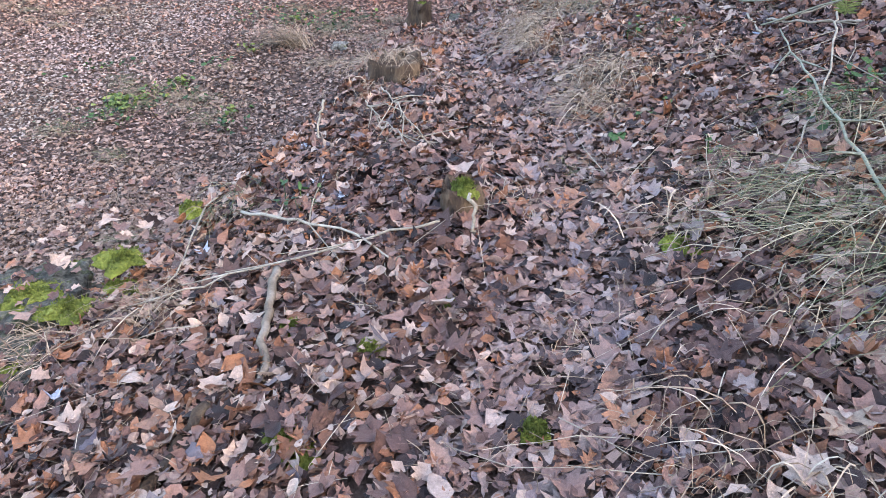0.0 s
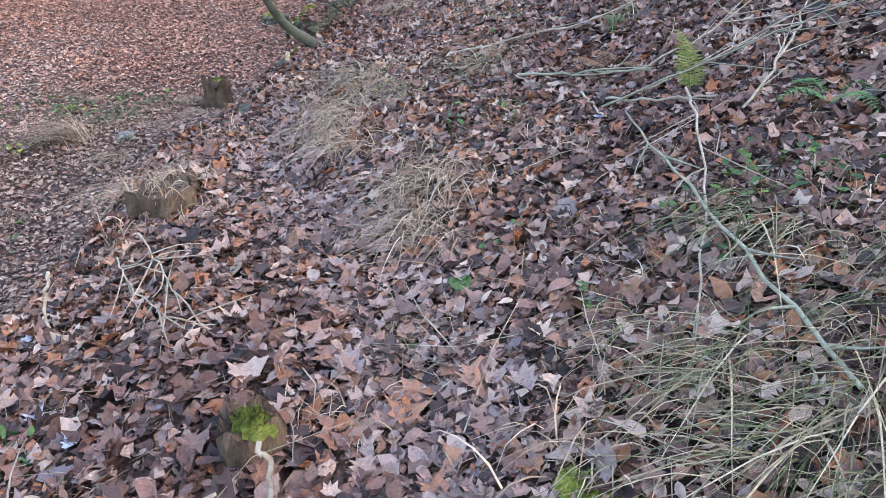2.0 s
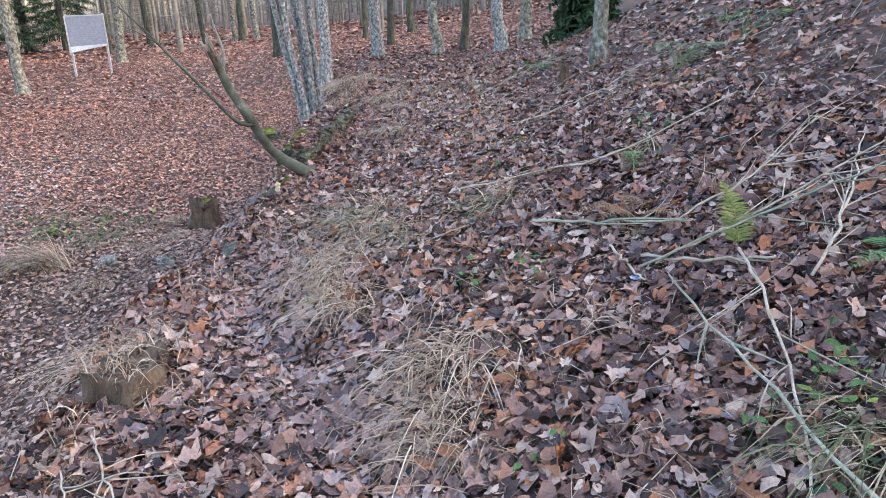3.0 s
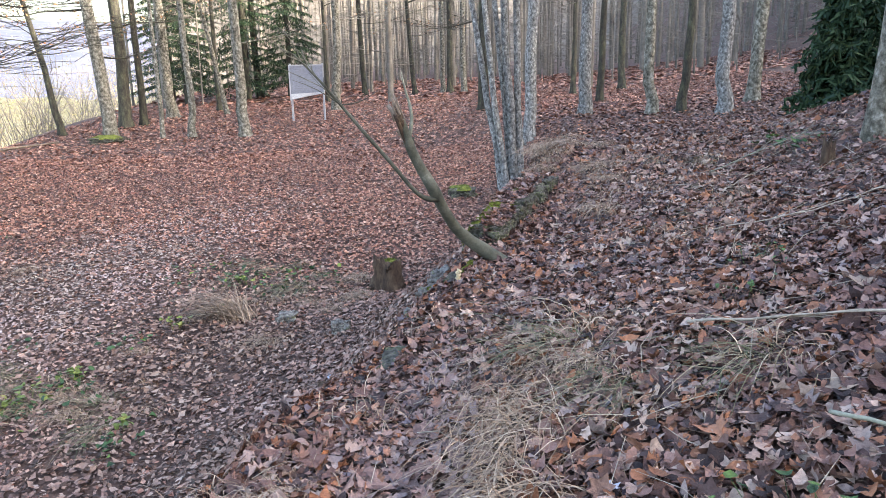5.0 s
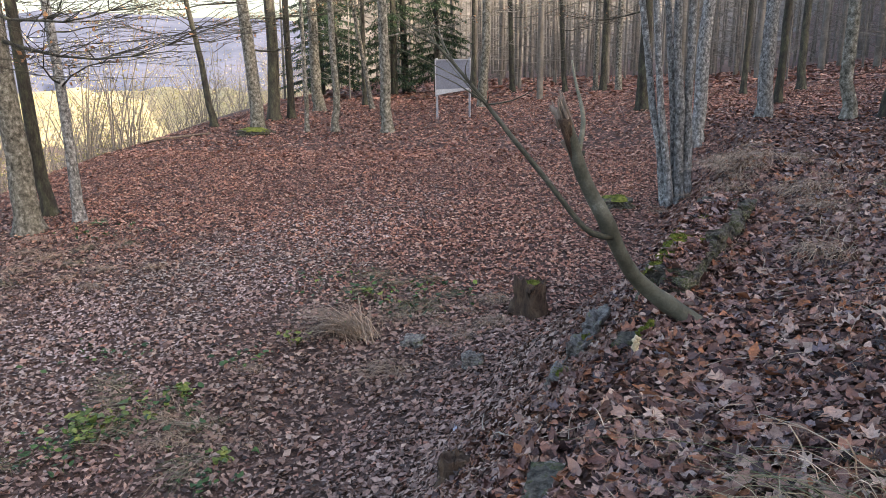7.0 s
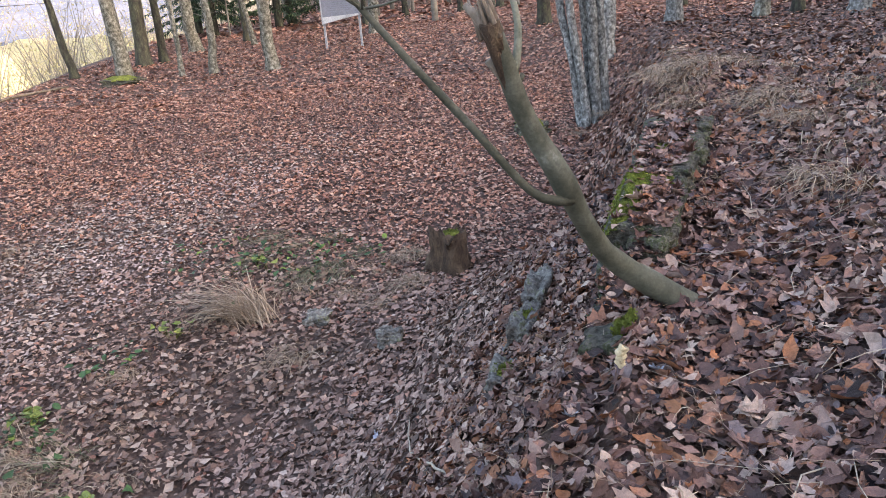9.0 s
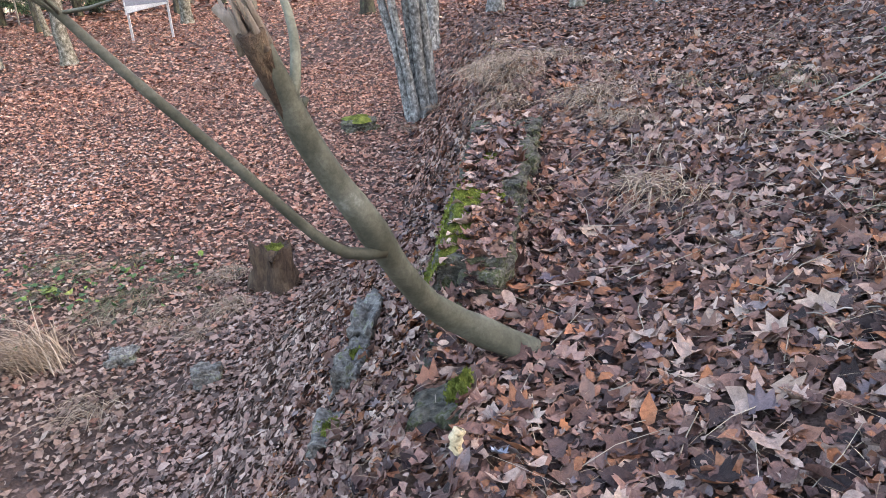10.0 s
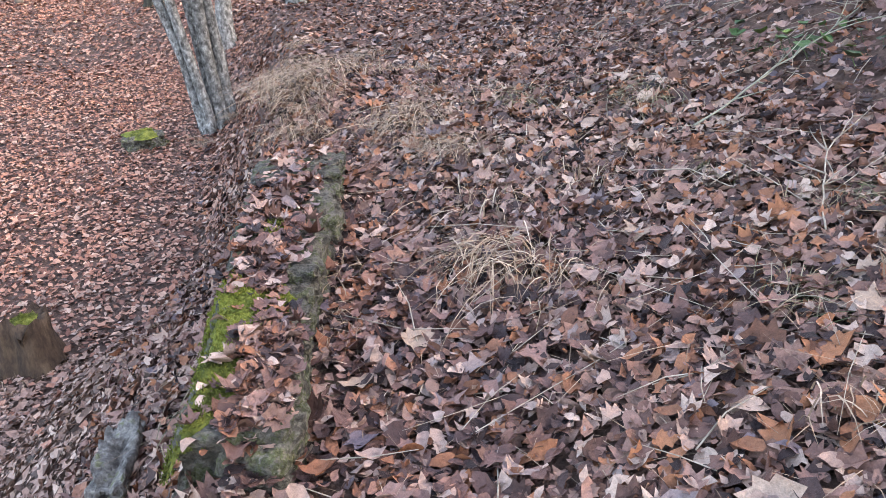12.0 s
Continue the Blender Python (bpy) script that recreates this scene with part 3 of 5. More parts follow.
def stem_clump(at):
    ob = thing("stem_clump", "clump of pale lichened stems rising from one mossy foot", "tree", at, "beech trunks")
    g = np.random.default_rng(12)
    for dx, dy, r, lx in ((-.2, .05, .075, -.15), (-.1, -.08, .075, -.125), (.07, -.04, .095, -.055), (.2, .05, .09, -.04), (.03, .16, .07, -.09)):
        h = np.r_[-.3, 0, .15, .5, 1, 1.8, 2.8, 4, 6, 9, 12]
        line = np.stack([dx + lx * h + .02 * g.normal(size=len(h)), dy + .01 * h + .02 * g.normal(size=len(h)), h], 1)
        v, f = tube(line, r * (1 - .75 * h.clip(0) / 12) * (1 + .5 * np.exp(-h.clip(0) / .18)), 10, True, .04, g)
        stem = part("trunk", mesh_of("trunk", v, f, BARK_PALE), ob)
        s = Soup()
        for _ in range(9):
            k = g.uniform(4, 11.5)
            b = np.array([np.interp(k, h, line[:, 0]), np.interp(k, h, line[:, 1]), k])
            a, l = g.uniform(0, 6.28), g.uniform(.8, 2.2)
            e = b + l * np.array([math.cos(a), math.sin(a), g.uniform(.2, .9)])
            s.add(*tube(curve_points([b, (b + e) / 2 + g.normal(size=3) * .1, e], 5), np.linspace(.022, .005, 5), 4, False))
            for _ in range(4):
                q = b + (e - b) * g.uniform(.3, 1)
                s.add(*tube([q, q + g.normal(size=3) * .35], [.007, .003], 3, False))
        tagged(part("limbs", s.mesh("limbs", BARK_PALE), stem), kind="stuff")
    return ob


stem_clump((1.66, 19.0, ground_z(1.66, 19.0)))


def leaning_tree():
    """A broken young tree that grows out of the wall and bends away over the clearing."""
    g = np.random.default_rng(31)
    ob = thing("leaning_tree", "broken-topped young tree with smooth olive bark leaning out from the wall", "tree", (.84, 9.02, -.08))
    o = np.array([.84, 9.02, -.08])
    line = curve_points(np.array([(1.14, 9.12, -.36), (1.0, 9.08, -.2), (.85, 9.01, -.085), (.73, 8.98, .01), (.608, 8.97, .09), (.487, 8.9, .215), (.395, 8.79, .4), (.33, 8.71, .56), (.27, 8.69, .665), (.205, 8.67, .785), (.155, 8.62, .925), (.122, 8.57, 1.05), (.1, 8.54, 1.13)]), 34) - o
    t = np.linspace(0, 1, 34)
    r = np.interp(t, [0, .12, .24, .4, .5, .6, .68, .74, .84, .92, 1], [.08, .068, .056, .047, .042, .041, .048, .043, .036, .036, .028]) * (1 + .03 * g.normal(size=34))
    v, f = tube(line, r, 16, True, .02, g)
    part("trunk", mesh_of("trunk", v, f, BARK_GREEN), ob)
    s = Soup()
    for k in range(14):                                    # splintered break at the top
        a = line[-1] + g.normal(size=3) * .016
        s.add(*tube([a - (0, 0, .03), a + np.array([-.03, -.01, .08]) * g.uniform(.4, 1.7) + g.normal(size=3) * .014], [.013, .003], 5))
    s.add(*tube(curve_points([line[-5], line[-4] + (-.045, -.005, .03), line[-4] + (-.065, -.01, .05)], 5), [.022, .02, .018, .016, .014], 8))
    s.add(*tube(curve_points([line[-2], line[-1] + (-.04, .0, .03), line[-1] + (-.085, .01, .07)], 5), [.026, .024, .02, .016, .01], 8))
    part("broken_top", s.mesh("broken_top", DEAD_WOOD), ob, "splintered grey-brown broken top")
    shoot = curve_points([line[-4] + (.02, 0, 0), line[-4] + (.045, .02, .11), line[-4] + (.04, .03, .2), line[-4] + (-.005, .05, .33), line[-4] + (-.03, .06, .46)], 10)
    part("shoot", mesh_of("shoot", *tube(shoot, np.linspace(.016, .005, 10), 7), TWIG_GREEN), ob, "thin grey-green living shoot beside the break")
    fork = np.array([.36, 8.72, .485]) - o
    b = curve_points([fork, fork + (-.06, -.03, -.005), *(np.array([(.245, 8.67, .5), (.19, 8.64, .56), (.139, 8.6, .635), (.027, 8.56, .79), (-.045, 8.55, .88), (-.178, 8.5, 1.05), (-.303, 8.48, 1.215), (-.45, 8.46, 1.4), (-.6, 8.44, 1.56)]) - o)], 24)
    v, f = tube(b, np.interp(np.arange(24), [0, 3, 12, 23], [.021, .016, .0135, .006]), 10, True, .02, g)
    branch = part("branch", mesh_of("branch", v, f, BARK_GREEN), ob)
    s = Soup()
    for _ in range(14):
        k = g.integers(16, 24)
        e = b[k] + np.array([g.normal() * .16, g.normal() * .15, g.uniform(.05, .3)])
        s.add(*tube(curve_points([b[k], (b[k] + e) / 2 + g.normal(size=3) * .02, e], 5), np.linspace(.005, .0015, 5), 4, False))
    tagged(part("twigs", s.mesh("twigs", BARK_GREEN), branch), kind="stuff")
    for k0, k1, dx, rr in ((28, 33, -.018, .026), (31, 33, .0, .026)):
        mid = line[k0:k1 + 1] + (dx, -.022, .01)
        part("scar", mesh_of("scar", *tube(mid, np.linspace(rr, rr * .5, len(mid))[::-1], 8), ROTTEN), ob, "dark rotten scar along the bark")
    for k0, way, rr in ((21, (-.06, -.01, .045), .02), (29, (.035, .0, .05), .012), (14, (-.03, -.02, -.01), .016), (12, (-.07, .02, .05), .016)):
        p = line[k0]
        part("knot", mesh_of("knot", *tube(curve_points([p, p + np.array(way) * .6, p + np.array(way)], 4), [rr * 1.6, rr * 1.2, rr, rr * .7], 8), BARK_GREEN), ob)
    s = Soup()
    for _ in range(7):
        a = g.uniform(0, 6.28)
        s.add(*tube(curve_points([(.02, .02, -.02), (.14 * math.cos(a), .14 * math.sin(a), -.03), (.3 * math.cos(a), .3 * math.sin(a), -.1)], 6), np.linspace(.03, .006, 6), 6))
    tagged(part("roots", s.mesh("roots", BARK_GREEN), ob), kind="stuff")
    return ob


leaning_tree()


def spruce(at, tall, wide, seed, label, low=.08):
    g = np.random.default_rng(seed)
    ob = thing("spruce_tree", label, "tree", at, "spruces")
    v, f = tube([(0, 0, -.3), (0, 0, 0), (.02, .01, tall * .5), (0, 0, tall)], [tall * .016, tall * .014, tall * .008, .01], 10)
    part("trunk", mesh_of("trunk", v, f, BARK_DARK), ob)
    s, pts, ways = Soup(), [], []
    for z in np.arange(low * tall, tall * .98, tall * .03):
        for _ in range(7):
            a, l = g.uniform(0, 6.28), wide * (1 - z / tall) ** .8 * g.uniform(.6, 1.1)
            d = np.array([math.cos(a), math.sin(a), 0])
            c = curve_points([(0, 0, z), d * l * .5 + (0, 0, z - l * .08), d * l + (0, 0, z - l * .3)], 6)
            s.add(*tube(c, np.linspace(.014, .004, 6), 3, False))
            side = np.array([-d[1], d[0], 0])
            for q in np.linspace(.15, 1, 12):
                b = np.array([np.interp(q, np.linspace(0, 1, 6), c[:, k]) for k in range(3)])
                for sgn in (-1, 1):
                    pts.append(b), ways.append((side * sgn * .8 + d * .7 + (0, 0, -.35)) * l * .26 * (1.15 - q) + g.normal(size=3) * .03)
    tagged(part("limbs", s.mesh("limbs", BARK_DARK), ob), kind="stuff")
    pts, ways = np.array(pts), np.array(ways)
    vs, k = [], 4
    for q in np.linspace(.05, 1, k):                       # needle sprays along each twig
        b = pts + ways * q
        n = len(b)
        e = g.normal(size=(n, 3)) * .035 + ways * .12 + (0, 0, -.03)
        w = np.cross(e, g.normal(size=(n, 3)))
        w = w / (np.linalg.norm(w, axis=1, keepdims=True) + 1e-9) * .026
        vs.append(np.stack([b - w, b + w, b + e * 1.6 + w * .3, b + e * 1.6 - w * .3], 1))
    v = np.concatenate(vs).reshape(-1, 3)
    i = np.arange(len(v) // 4)[:, None] * 4
    part("needles", mesh_of("needles", v, np.concatenate([i + [[0, 1, 2]], i + [[0, 2, 3]]]), NEEDLES), ob, "dark green drooping needle sprays")
    return ob


for k, (x, y, tall, wide) in enumerate(((-12.6, 40, 13, 2.6), (-10.2, 42, 14, 2.8), (-8.3, 43.5, 12, 2.4), (-14.5, 43, 13, 2.5))):
    spruce((x, y, ground_z(x, y)), tall, wide, 60 + k, "tall dark green spruce among bare beeches")
spruce((6.3, 14.6, ground_z(6.3, 14.6)), 2.7, .85, 66, "young dark spruce behind the crest of the bank", .04)



def sky_blocking_spruce():
    """A spruce added on the hillside to block sky light, with coarser sprays."""
    g = np.random.default_rng(68)
    ob = thing("spruce_tree", "dark spruce added on the hillside to block sky light", "tree", (0, 0, 0), "hillside spruces")
    v, f = tube([(0, 0, -.5), (0, 0, 0), (0, 0, 3.5), (0, 0, 7.2)], [.17, .14, .08, .01], 8)
    part("trunk", mesh_of("trunk", v, f, BARK_DARK), ob)
    vs = []
    for z in np.arange(.8, 7.1, .28):
        for _ in range(7):
            a, l = g.uniform(0, 6.28), 1.7 * (1 - z / 7.3) ** .8 * g.uniform(.7, 1.1) + .1
            d, side = np.array([math.cos(a), math.sin(a), -.25]), np.array([-math.sin(a), math.cos(a), 0])
            for q in np.linspace(.2, 1, 4):
                b = np.array([0, 0, z]) + d * l * q
                for sg in (-1, 1):
                    e = (side * sg * .35 + d * .3 + (0, 0, -.1)) * (1.2 - q) * l * .6 + g.normal(size=3) * .04
                    w = np.array([d[0], d[1], 0]) * .075
                    vs.append([b - w, b + w, b + e + w * .4, b + e - w * .4])
    v = np.array(vs).reshape(-1, 3)
    i = np.arange(len(v) // 4)[:, None] * 4
    part("needles", mesh_of("needles", v, np.concatenate([i + [[0, 1, 2]], i + [[0, 2, 3]]]), NEEDLES), ob, "dark green drooping needle sprays")
    return ob


first_spruce = sky_blocking_spruce()
# added rows of spruces that cut the sky light from the right
places = [(x + rng.uniform(-1.2, 1.2), y + rng.uniform(-1.5, 1.5)) for x in (11, 15, 19, 24) for y in np.arange(-10, 34, 4.4)]
for k, (x, y) in enumerate(places):
    if y > 12 and x < 14:
        continue
    m = pose(x, y, ground_z(x, y), 0, 0, 47 * k)
    if k == 0:
        first_spruce.matrix_basis = m
    else:
        copy_thing(first_spruce, m)

# ---- the retaining wall and stones ----


def rock_mesh(name, size, seed, mat, jag=.12, n=7, skin=0.0):
    """A block with knocked-off corners and an uneven skin."""
    g = np.random.default_rng(seed)
    bm = bmesh.new()
    bmesh.ops.create_cube(bm, size=2)
    bmesh.ops.subdivide_edges(bm, edges=bm.edges[:], cuts=n - 2, use_grid_fill=True)
    off = g.uniform(-50, 50, 3)
    for v in bm.verts:
        c = v.co
        r = (abs(c.x) ** 12 + abs(c.y) ** 12 + abs(c.z) ** 12) ** (1 / 12)
        q = c / r
        k = 1 + jag * noise.noise(q * 1.3 + Vector(off)) + jag * .8 * noise.noise(q * 3.5 + Vector(off)) + jag * .3 * noise.noise(q * 8 + Vector(off))
        p = Vector((q.x * size[0], q.y * size[1], q.z * size[2])) * k
        if skin:
            p += q.normalized() * skin * (noise.noise(p * 14 + Vector(off)) + .6 * noise.noise(p * 33 + Vector(off)) + .35 * noise.noise(p * 70 + Vector(off)))
        v.co = p
    for f in bm.faces:
        f.smooth = True
    me = bpy.data.meshes.new(name)
    bm.to_mesh(me)
    bm.free()
    me.materials.append(mat)
    return me


def moss_pad(name, radius, seed, thick=.014):
    """A bumpy cushion with a ragged margin and a nap of short shoots."""
    g = np.random.default_rng(seed)
    rings, spokes = 7, 22
    a = np.arange(spokes) * 2 * np.pi / spokes
    rag = .9 + .55 * np.array([noise.noise((math.cos(t) * 1.5, math.sin(t) * 1.5, seed * 3.1)) for t in a]) + .08 * g.normal(size=spokes)
    v = [(0, 0, thick)]
    for k in range(1, rings + 1):
        q = k / rings
        for t, m in zip(a, rag):
            v.append((radius * q * m * math.cos(t), radius * q * m * math.sin(t), thick * (1 - q ** 2.5) + .006 * g.normal() - .012 * (k == rings)))
    f = [(0, 1 + j, 1 + (j + 1) % spokes) for j in range(spokes)]
    for k in range(rings - 1):
        for j in range(spokes):
            p0, p1 = 1 + k * spokes + j, 1 + k * spokes + (j + 1) % spokes
            f += [(p0, p0 + spokes, p1 + spokes), (p0, p1 + spokes, p1)]
    v = np.array(v)
    n = 500
    pick = g.integers(0, len(v) - spokes, n)
    b = v[pick] + g.normal(size=(n, 3)) * (.06 * radius, .06 * radius, .001)
    e = np.c_[g.normal(size=(n, 2)) * .006, g.uniform(.006, .018, n)]
    w = np.c_[g.normal(size=(n, 2)) * .003, np.zeros(n)]
    sv = np.stack([b - w, b + w, b + e], 1).reshape(-1, 3)
    s = Soup()
    s.add(v, f), s.add(sv, np.arange(3 * n).reshape(-1, 3))
    return s.mesh(name, MOSS)


def moss_sheet(name, x0, x1, y0, y1, top, mask, seed, cell=.014, shoots=2600):
    """Moss grown over an uneven top: a bumpy skin with a ragged margin and a nap of short shoots."""
    g = np.random.default_rng(seed)
    xs, ys = np.arange(x0, x1, cell), np.arange(y0, y1, cell)
    X, Y = np.meshgrid(xs, ys)
    lump = np.array([noise.noise((u * 16, w * 16, seed)) + .6 * noise.noise((u * 42, w * 42, seed)) for u, w in zip(X.ravel(), Y.ravel())]).reshape(X.shape)
    m = mask(X, Y) + .3 * lump
    Z = top(X, Y) + .022 * np.clip(m * 2.2, -1, 1) + .009 * lump
    i = np.arange(X.size).reshape(X.shape)
    q = np.stack([i[:-1, :-1], i[:-1, 1:], i[1:, 1:], i[1:, :-1]], -1).reshape(-1, 4)
    q = q[(m.ravel()[q] > -.12).all(1)]
    v = np.stack([X, Y, Z], -1).reshape(-1, 3)
    b = v[q[g.integers(0, len(q), shoots), 0]] + g.normal(size=(shoots, 3)) * (.006, .006, .001)
    e = np.c_[g.normal(size=(shoots, 2)) * .006, g.uniform(.005, .016, shoots)]
    w = np.c_[g.normal(size=(shoots, 2)) * .0025, np.zeros(shoots)]
    s = Soup()
    s.add(v, np.concatenate([q[:, :3], q[:, [0, 2, 3]]]))
    s.add(np.stack([b - w, b + w, b + e], 1).reshape(-1, 3), np.arange(3 * shoots).reshape(-1, 3))
    return s.mesh(name, MOSS)


wall = tagged(thing("retaining_wall", "", ""), "old mossy rubble retaining wall beside the path, its coping half buried", "wall", kind="structure")
g = np.random.default_rng(41)


def wall_turn(y):
    return -math.degrees(math.atan2(float(wall_out(y + .25) - wall_out(y - .25)), .5))


joints = [9.5, 9.88, 10.3, 10.86, 11.3, 11.74]
for k, (ya, yb) in enumerate(zip(joints[:-1], joints[1:])):     # coping
    y = (ya + yb) / 2
    xa, xb = float(wall_out(y)), float(wall_in(y))
    me = rock_mesh("coping_stone", ((xb - xa) / 2 - .004, (yb - ya) / 2 + .008, .1), 220 + k, STONE, .1, 22, .02)
    part("coping_stone", me, wall).matrix_basis = pose((xa + xb) / 2, y, float(wall_top(y)) - .1, g.normal() * 1.5, g.normal() * 1.5, wall_turn(y))
STONES = [rock_mesh("stone", (g.uniform(.08, .12), g.uniform(.1, .19), g.uniform(.055, .085)), 200 + k, STONE, .16, 9, .012) for k in range(9)]
for c in range(5):                                              # courses of the face above the clearing
    y = 8.7 + .13 * (c % 2)
    while y < 11.8:
        me = STONES[int(g.integers(0, 9))]
        st = part("stone", me, wall)
        st.matrix_basis = pose(float(wall_out(y)) + .1 - .02 * c + g.normal() * .02, y, float(wall_top(y)) - .24 - .135 * c + g.normal() * .012, g.normal() * 6, g.normal() * 6, wall_turn(y) + g.normal() * 7 + 180 * (c % 2))
        y += g.uniform(.24, .34)
for c in range(2):                                              # backing stones along the path
    y = 9.55 + .12 * c
    while y < 11.75:
        st = part("stone", STONES[int(g.integers(0, 9))], wall)
        st.matrix_basis = pose(float(wall_in(y)) - .075 + g.normal() * .012, y, float(wall_top(y)) - .105 - .12 * c, g.normal() * 5, g.normal() * 5, wall_turn(y) - 6 + g.normal() * 6)
        y += g.uniform(.26, .36)
for k, y in enumerate((6.7, 7.3, 8.84)):   # half-buried edge stones south of the tree
    st = part("stone", STONES[k], wall)
    st.matrix_basis = pose(float(wall_in(y)) - .07, y, ground_z(float(wall_in(y)) + .12, y) - .115 + g.normal() * .012, g.normal() * 8, g.normal() * 8, wall_turn(y) - 4 + g.normal() * 9)


def patch(*spots_of):
    """A mask for moss: bright inside the given ellipses (x, y, half width, half length)."""
    def mask(X, Y):
        return np.max([1 - np.sqrt(((X - x) / a) ** 2 + ((Y - y) / b) ** 2) for x, y, a, b in spots_of], axis=0)
    return mask


def over_wall(X, Y):
    """The wall's top, rounding down over its outer edge."""
    return wall_top(Y) + .004 - 1.6 * np.maximum(wall_out(Y) + .035 - X, 0) - 1.5 * np.maximum(X - wall_in(Y) + .03, 0)


for k, spots_of in enumerate([((.65, 9.62, .11, .1), (.7, 9.76, .13, .15)), ((.82, 10.02, .15, .16), (.95, 10.14, .1, .09), (.78, 9.94, .09, .1)), ((.84, 10.3, .09, .13),), ((.57, 8.84, .05, .08),), ((1.1, 10.7, .05, .12),)]):
    ex = [(x - a * 1.6, x + a * 1.6, y - b * 1.6, y + b * 1.6) for x, y, a, b in spots_of]
    me = moss_sheet("moss_mat", min(e[0] for e in ex), max(e[1] for e in ex), min(e[2] for e in ex), max(e[3] for e in ex),
                    over_wall if k != 3 else lambda X, Y: np.maximum(height(X, Y) + .045, over_wall(X, Y)), patch(*spots_of), 70 + k)
    tagged(new("moss_mat", me), "bright yellow-green moss mat spread over wall stones", "moss", "moss cushions")


def wall_leaves():
    g = np.random.default_rng(45)
    n = 1500
    heap, across = g.uniform(9.5, 9.95, 260), g.uniform(-.01, .19, 260)
    y = g.uniform(9.4, 11.7, n)
    q = g.beta(1.5, 1.7, n)
    x = wall_out(y) + .02 + q * (wall_in(y) - wall_out(y) - .04)
    keep = g.uniform(0, 1, n) < np.where(y < 10.25, np.where(q < .5, .12, .95), np.where(y < 11.25, .95, .35)) * np.where((q > .8) & (y > 9.9), .6, 1)
    x, y = np.r_[x[keep], wall_in(heap) - across], np.r_[y[keep], heap]
    for kind, m in (("maple", np.arange(len(x)) % 3 == 0), ("oval", np.arange(len(x)) % 3 > 0)):
        scatter_leaves("wall_leaf_litter", LITTER_PATH, kind, x[m], y[m], g.lognormal(math.log(.05), .3, m.sum()).clip(.025, .09), g, .014, .3, "brown leaves lying on the wall's coping",
                       wall_top(y[m]) + .016, np.tile([0, 0, 1.0], (m.sum(), 1)))


wall_leaves()
lx, ly = spots(260, -1.95, -1.1, 2.1, 4.1)
scatter_leaves("edge_leaf_litter", LITTER_PATH, "maple", lx, ly, sized(260, .055, .3, .03, .1), rng, .02, .4, "brown leaves lying on mossy edge stones", np.full(260, -.43), np.tile([0, 0, 1.0], (260, 1)))


def rock(at, size, seed, label, mat=STONE, moss=0.0, turn=0.0):
    ob = thing("rock", label, "rock", at, turn=turn)
    part("stone", rock_mesh("stone", size, seed, mat, .26, 16, .016), ob)
    if moss:
        m = part("moss", moss_pad("moss", moss, seed, .2 * moss), ob, "bright green moss cushion")
        m.location = (0, 0, size[2] * .88)
    return ob


for x, y, dz, size, seed, moss, turn in ((.3, 10.72, .0, (.075, .24, .14), 51, 0, -12), (.21, 10.3, -.02, (.07, .2, .13), 52, .08, -18), (.06, 9.75, -.05, (.08, .16, .11), 64, .1, -8)):
    rock((x, y, ground_z(x, y) + dz), size, seed, "pale grey lichened rock jutting from the leafy slope", PALE_STONE, moss, turn)
rock((-1.75, 2.9, -.56), (.2, .28, .13), 53, "mossy edge stone sunk in leaves", STONE, .15, 10)
rock((-1.62, 2.35, -.57), (.22, .24, .12), 54, "mossy edge stone sunk in leaves", STONE, .13, -20)
rock((-1.03, 12.26, -1.85), (.11, .1, .1), 58, "small white stone lying among leaves", PALE_STONE)
rock((-1.9, 13.0, -1.95), (.12, .1, .07), 59, "small grey stone lying among leaves", PALE_STONE)
rock((.62, 18.9, -1.28), (.26, .22, .14), 61, "rounded boulder under a moss cushion", STONE, .27)
rock((-10.7, 27.0, -.85), (.5, .4, .16), 63, "mossy root stone at the foot of a beech", STONE, .5)

for k, (x, y, z, r) in enumerate(((-.32, 1.78, -.19, .11), (-.45, 2.35, -.19, .06), (.1, 2.35, -.1, .05), (-.15, 2.1, -.1, .05), (.35, 1.75, -.1, .05),
                                 (.98, 2.6, .03, .1), (-1.35, 3.0, -.3, .12), (-1.5, 2.75, -.4, .12), (-1.32, 2.9, -.4, .1), (-1.75, 3.2, -.5, .12), (-1.2, 3.5, -.3, .07))):
    pad = tagged(part("moss_cushion", moss_pad("moss_cushion", r, 70 + k)), "bright yellow-green moss cushion on stone and soil", "moss", "moss cushions")
    pad.matrix_basis = pose(x, y, max(z, ground_z(x, y) + .004), 0, 0, 40 * k)

# ---- stumps ----


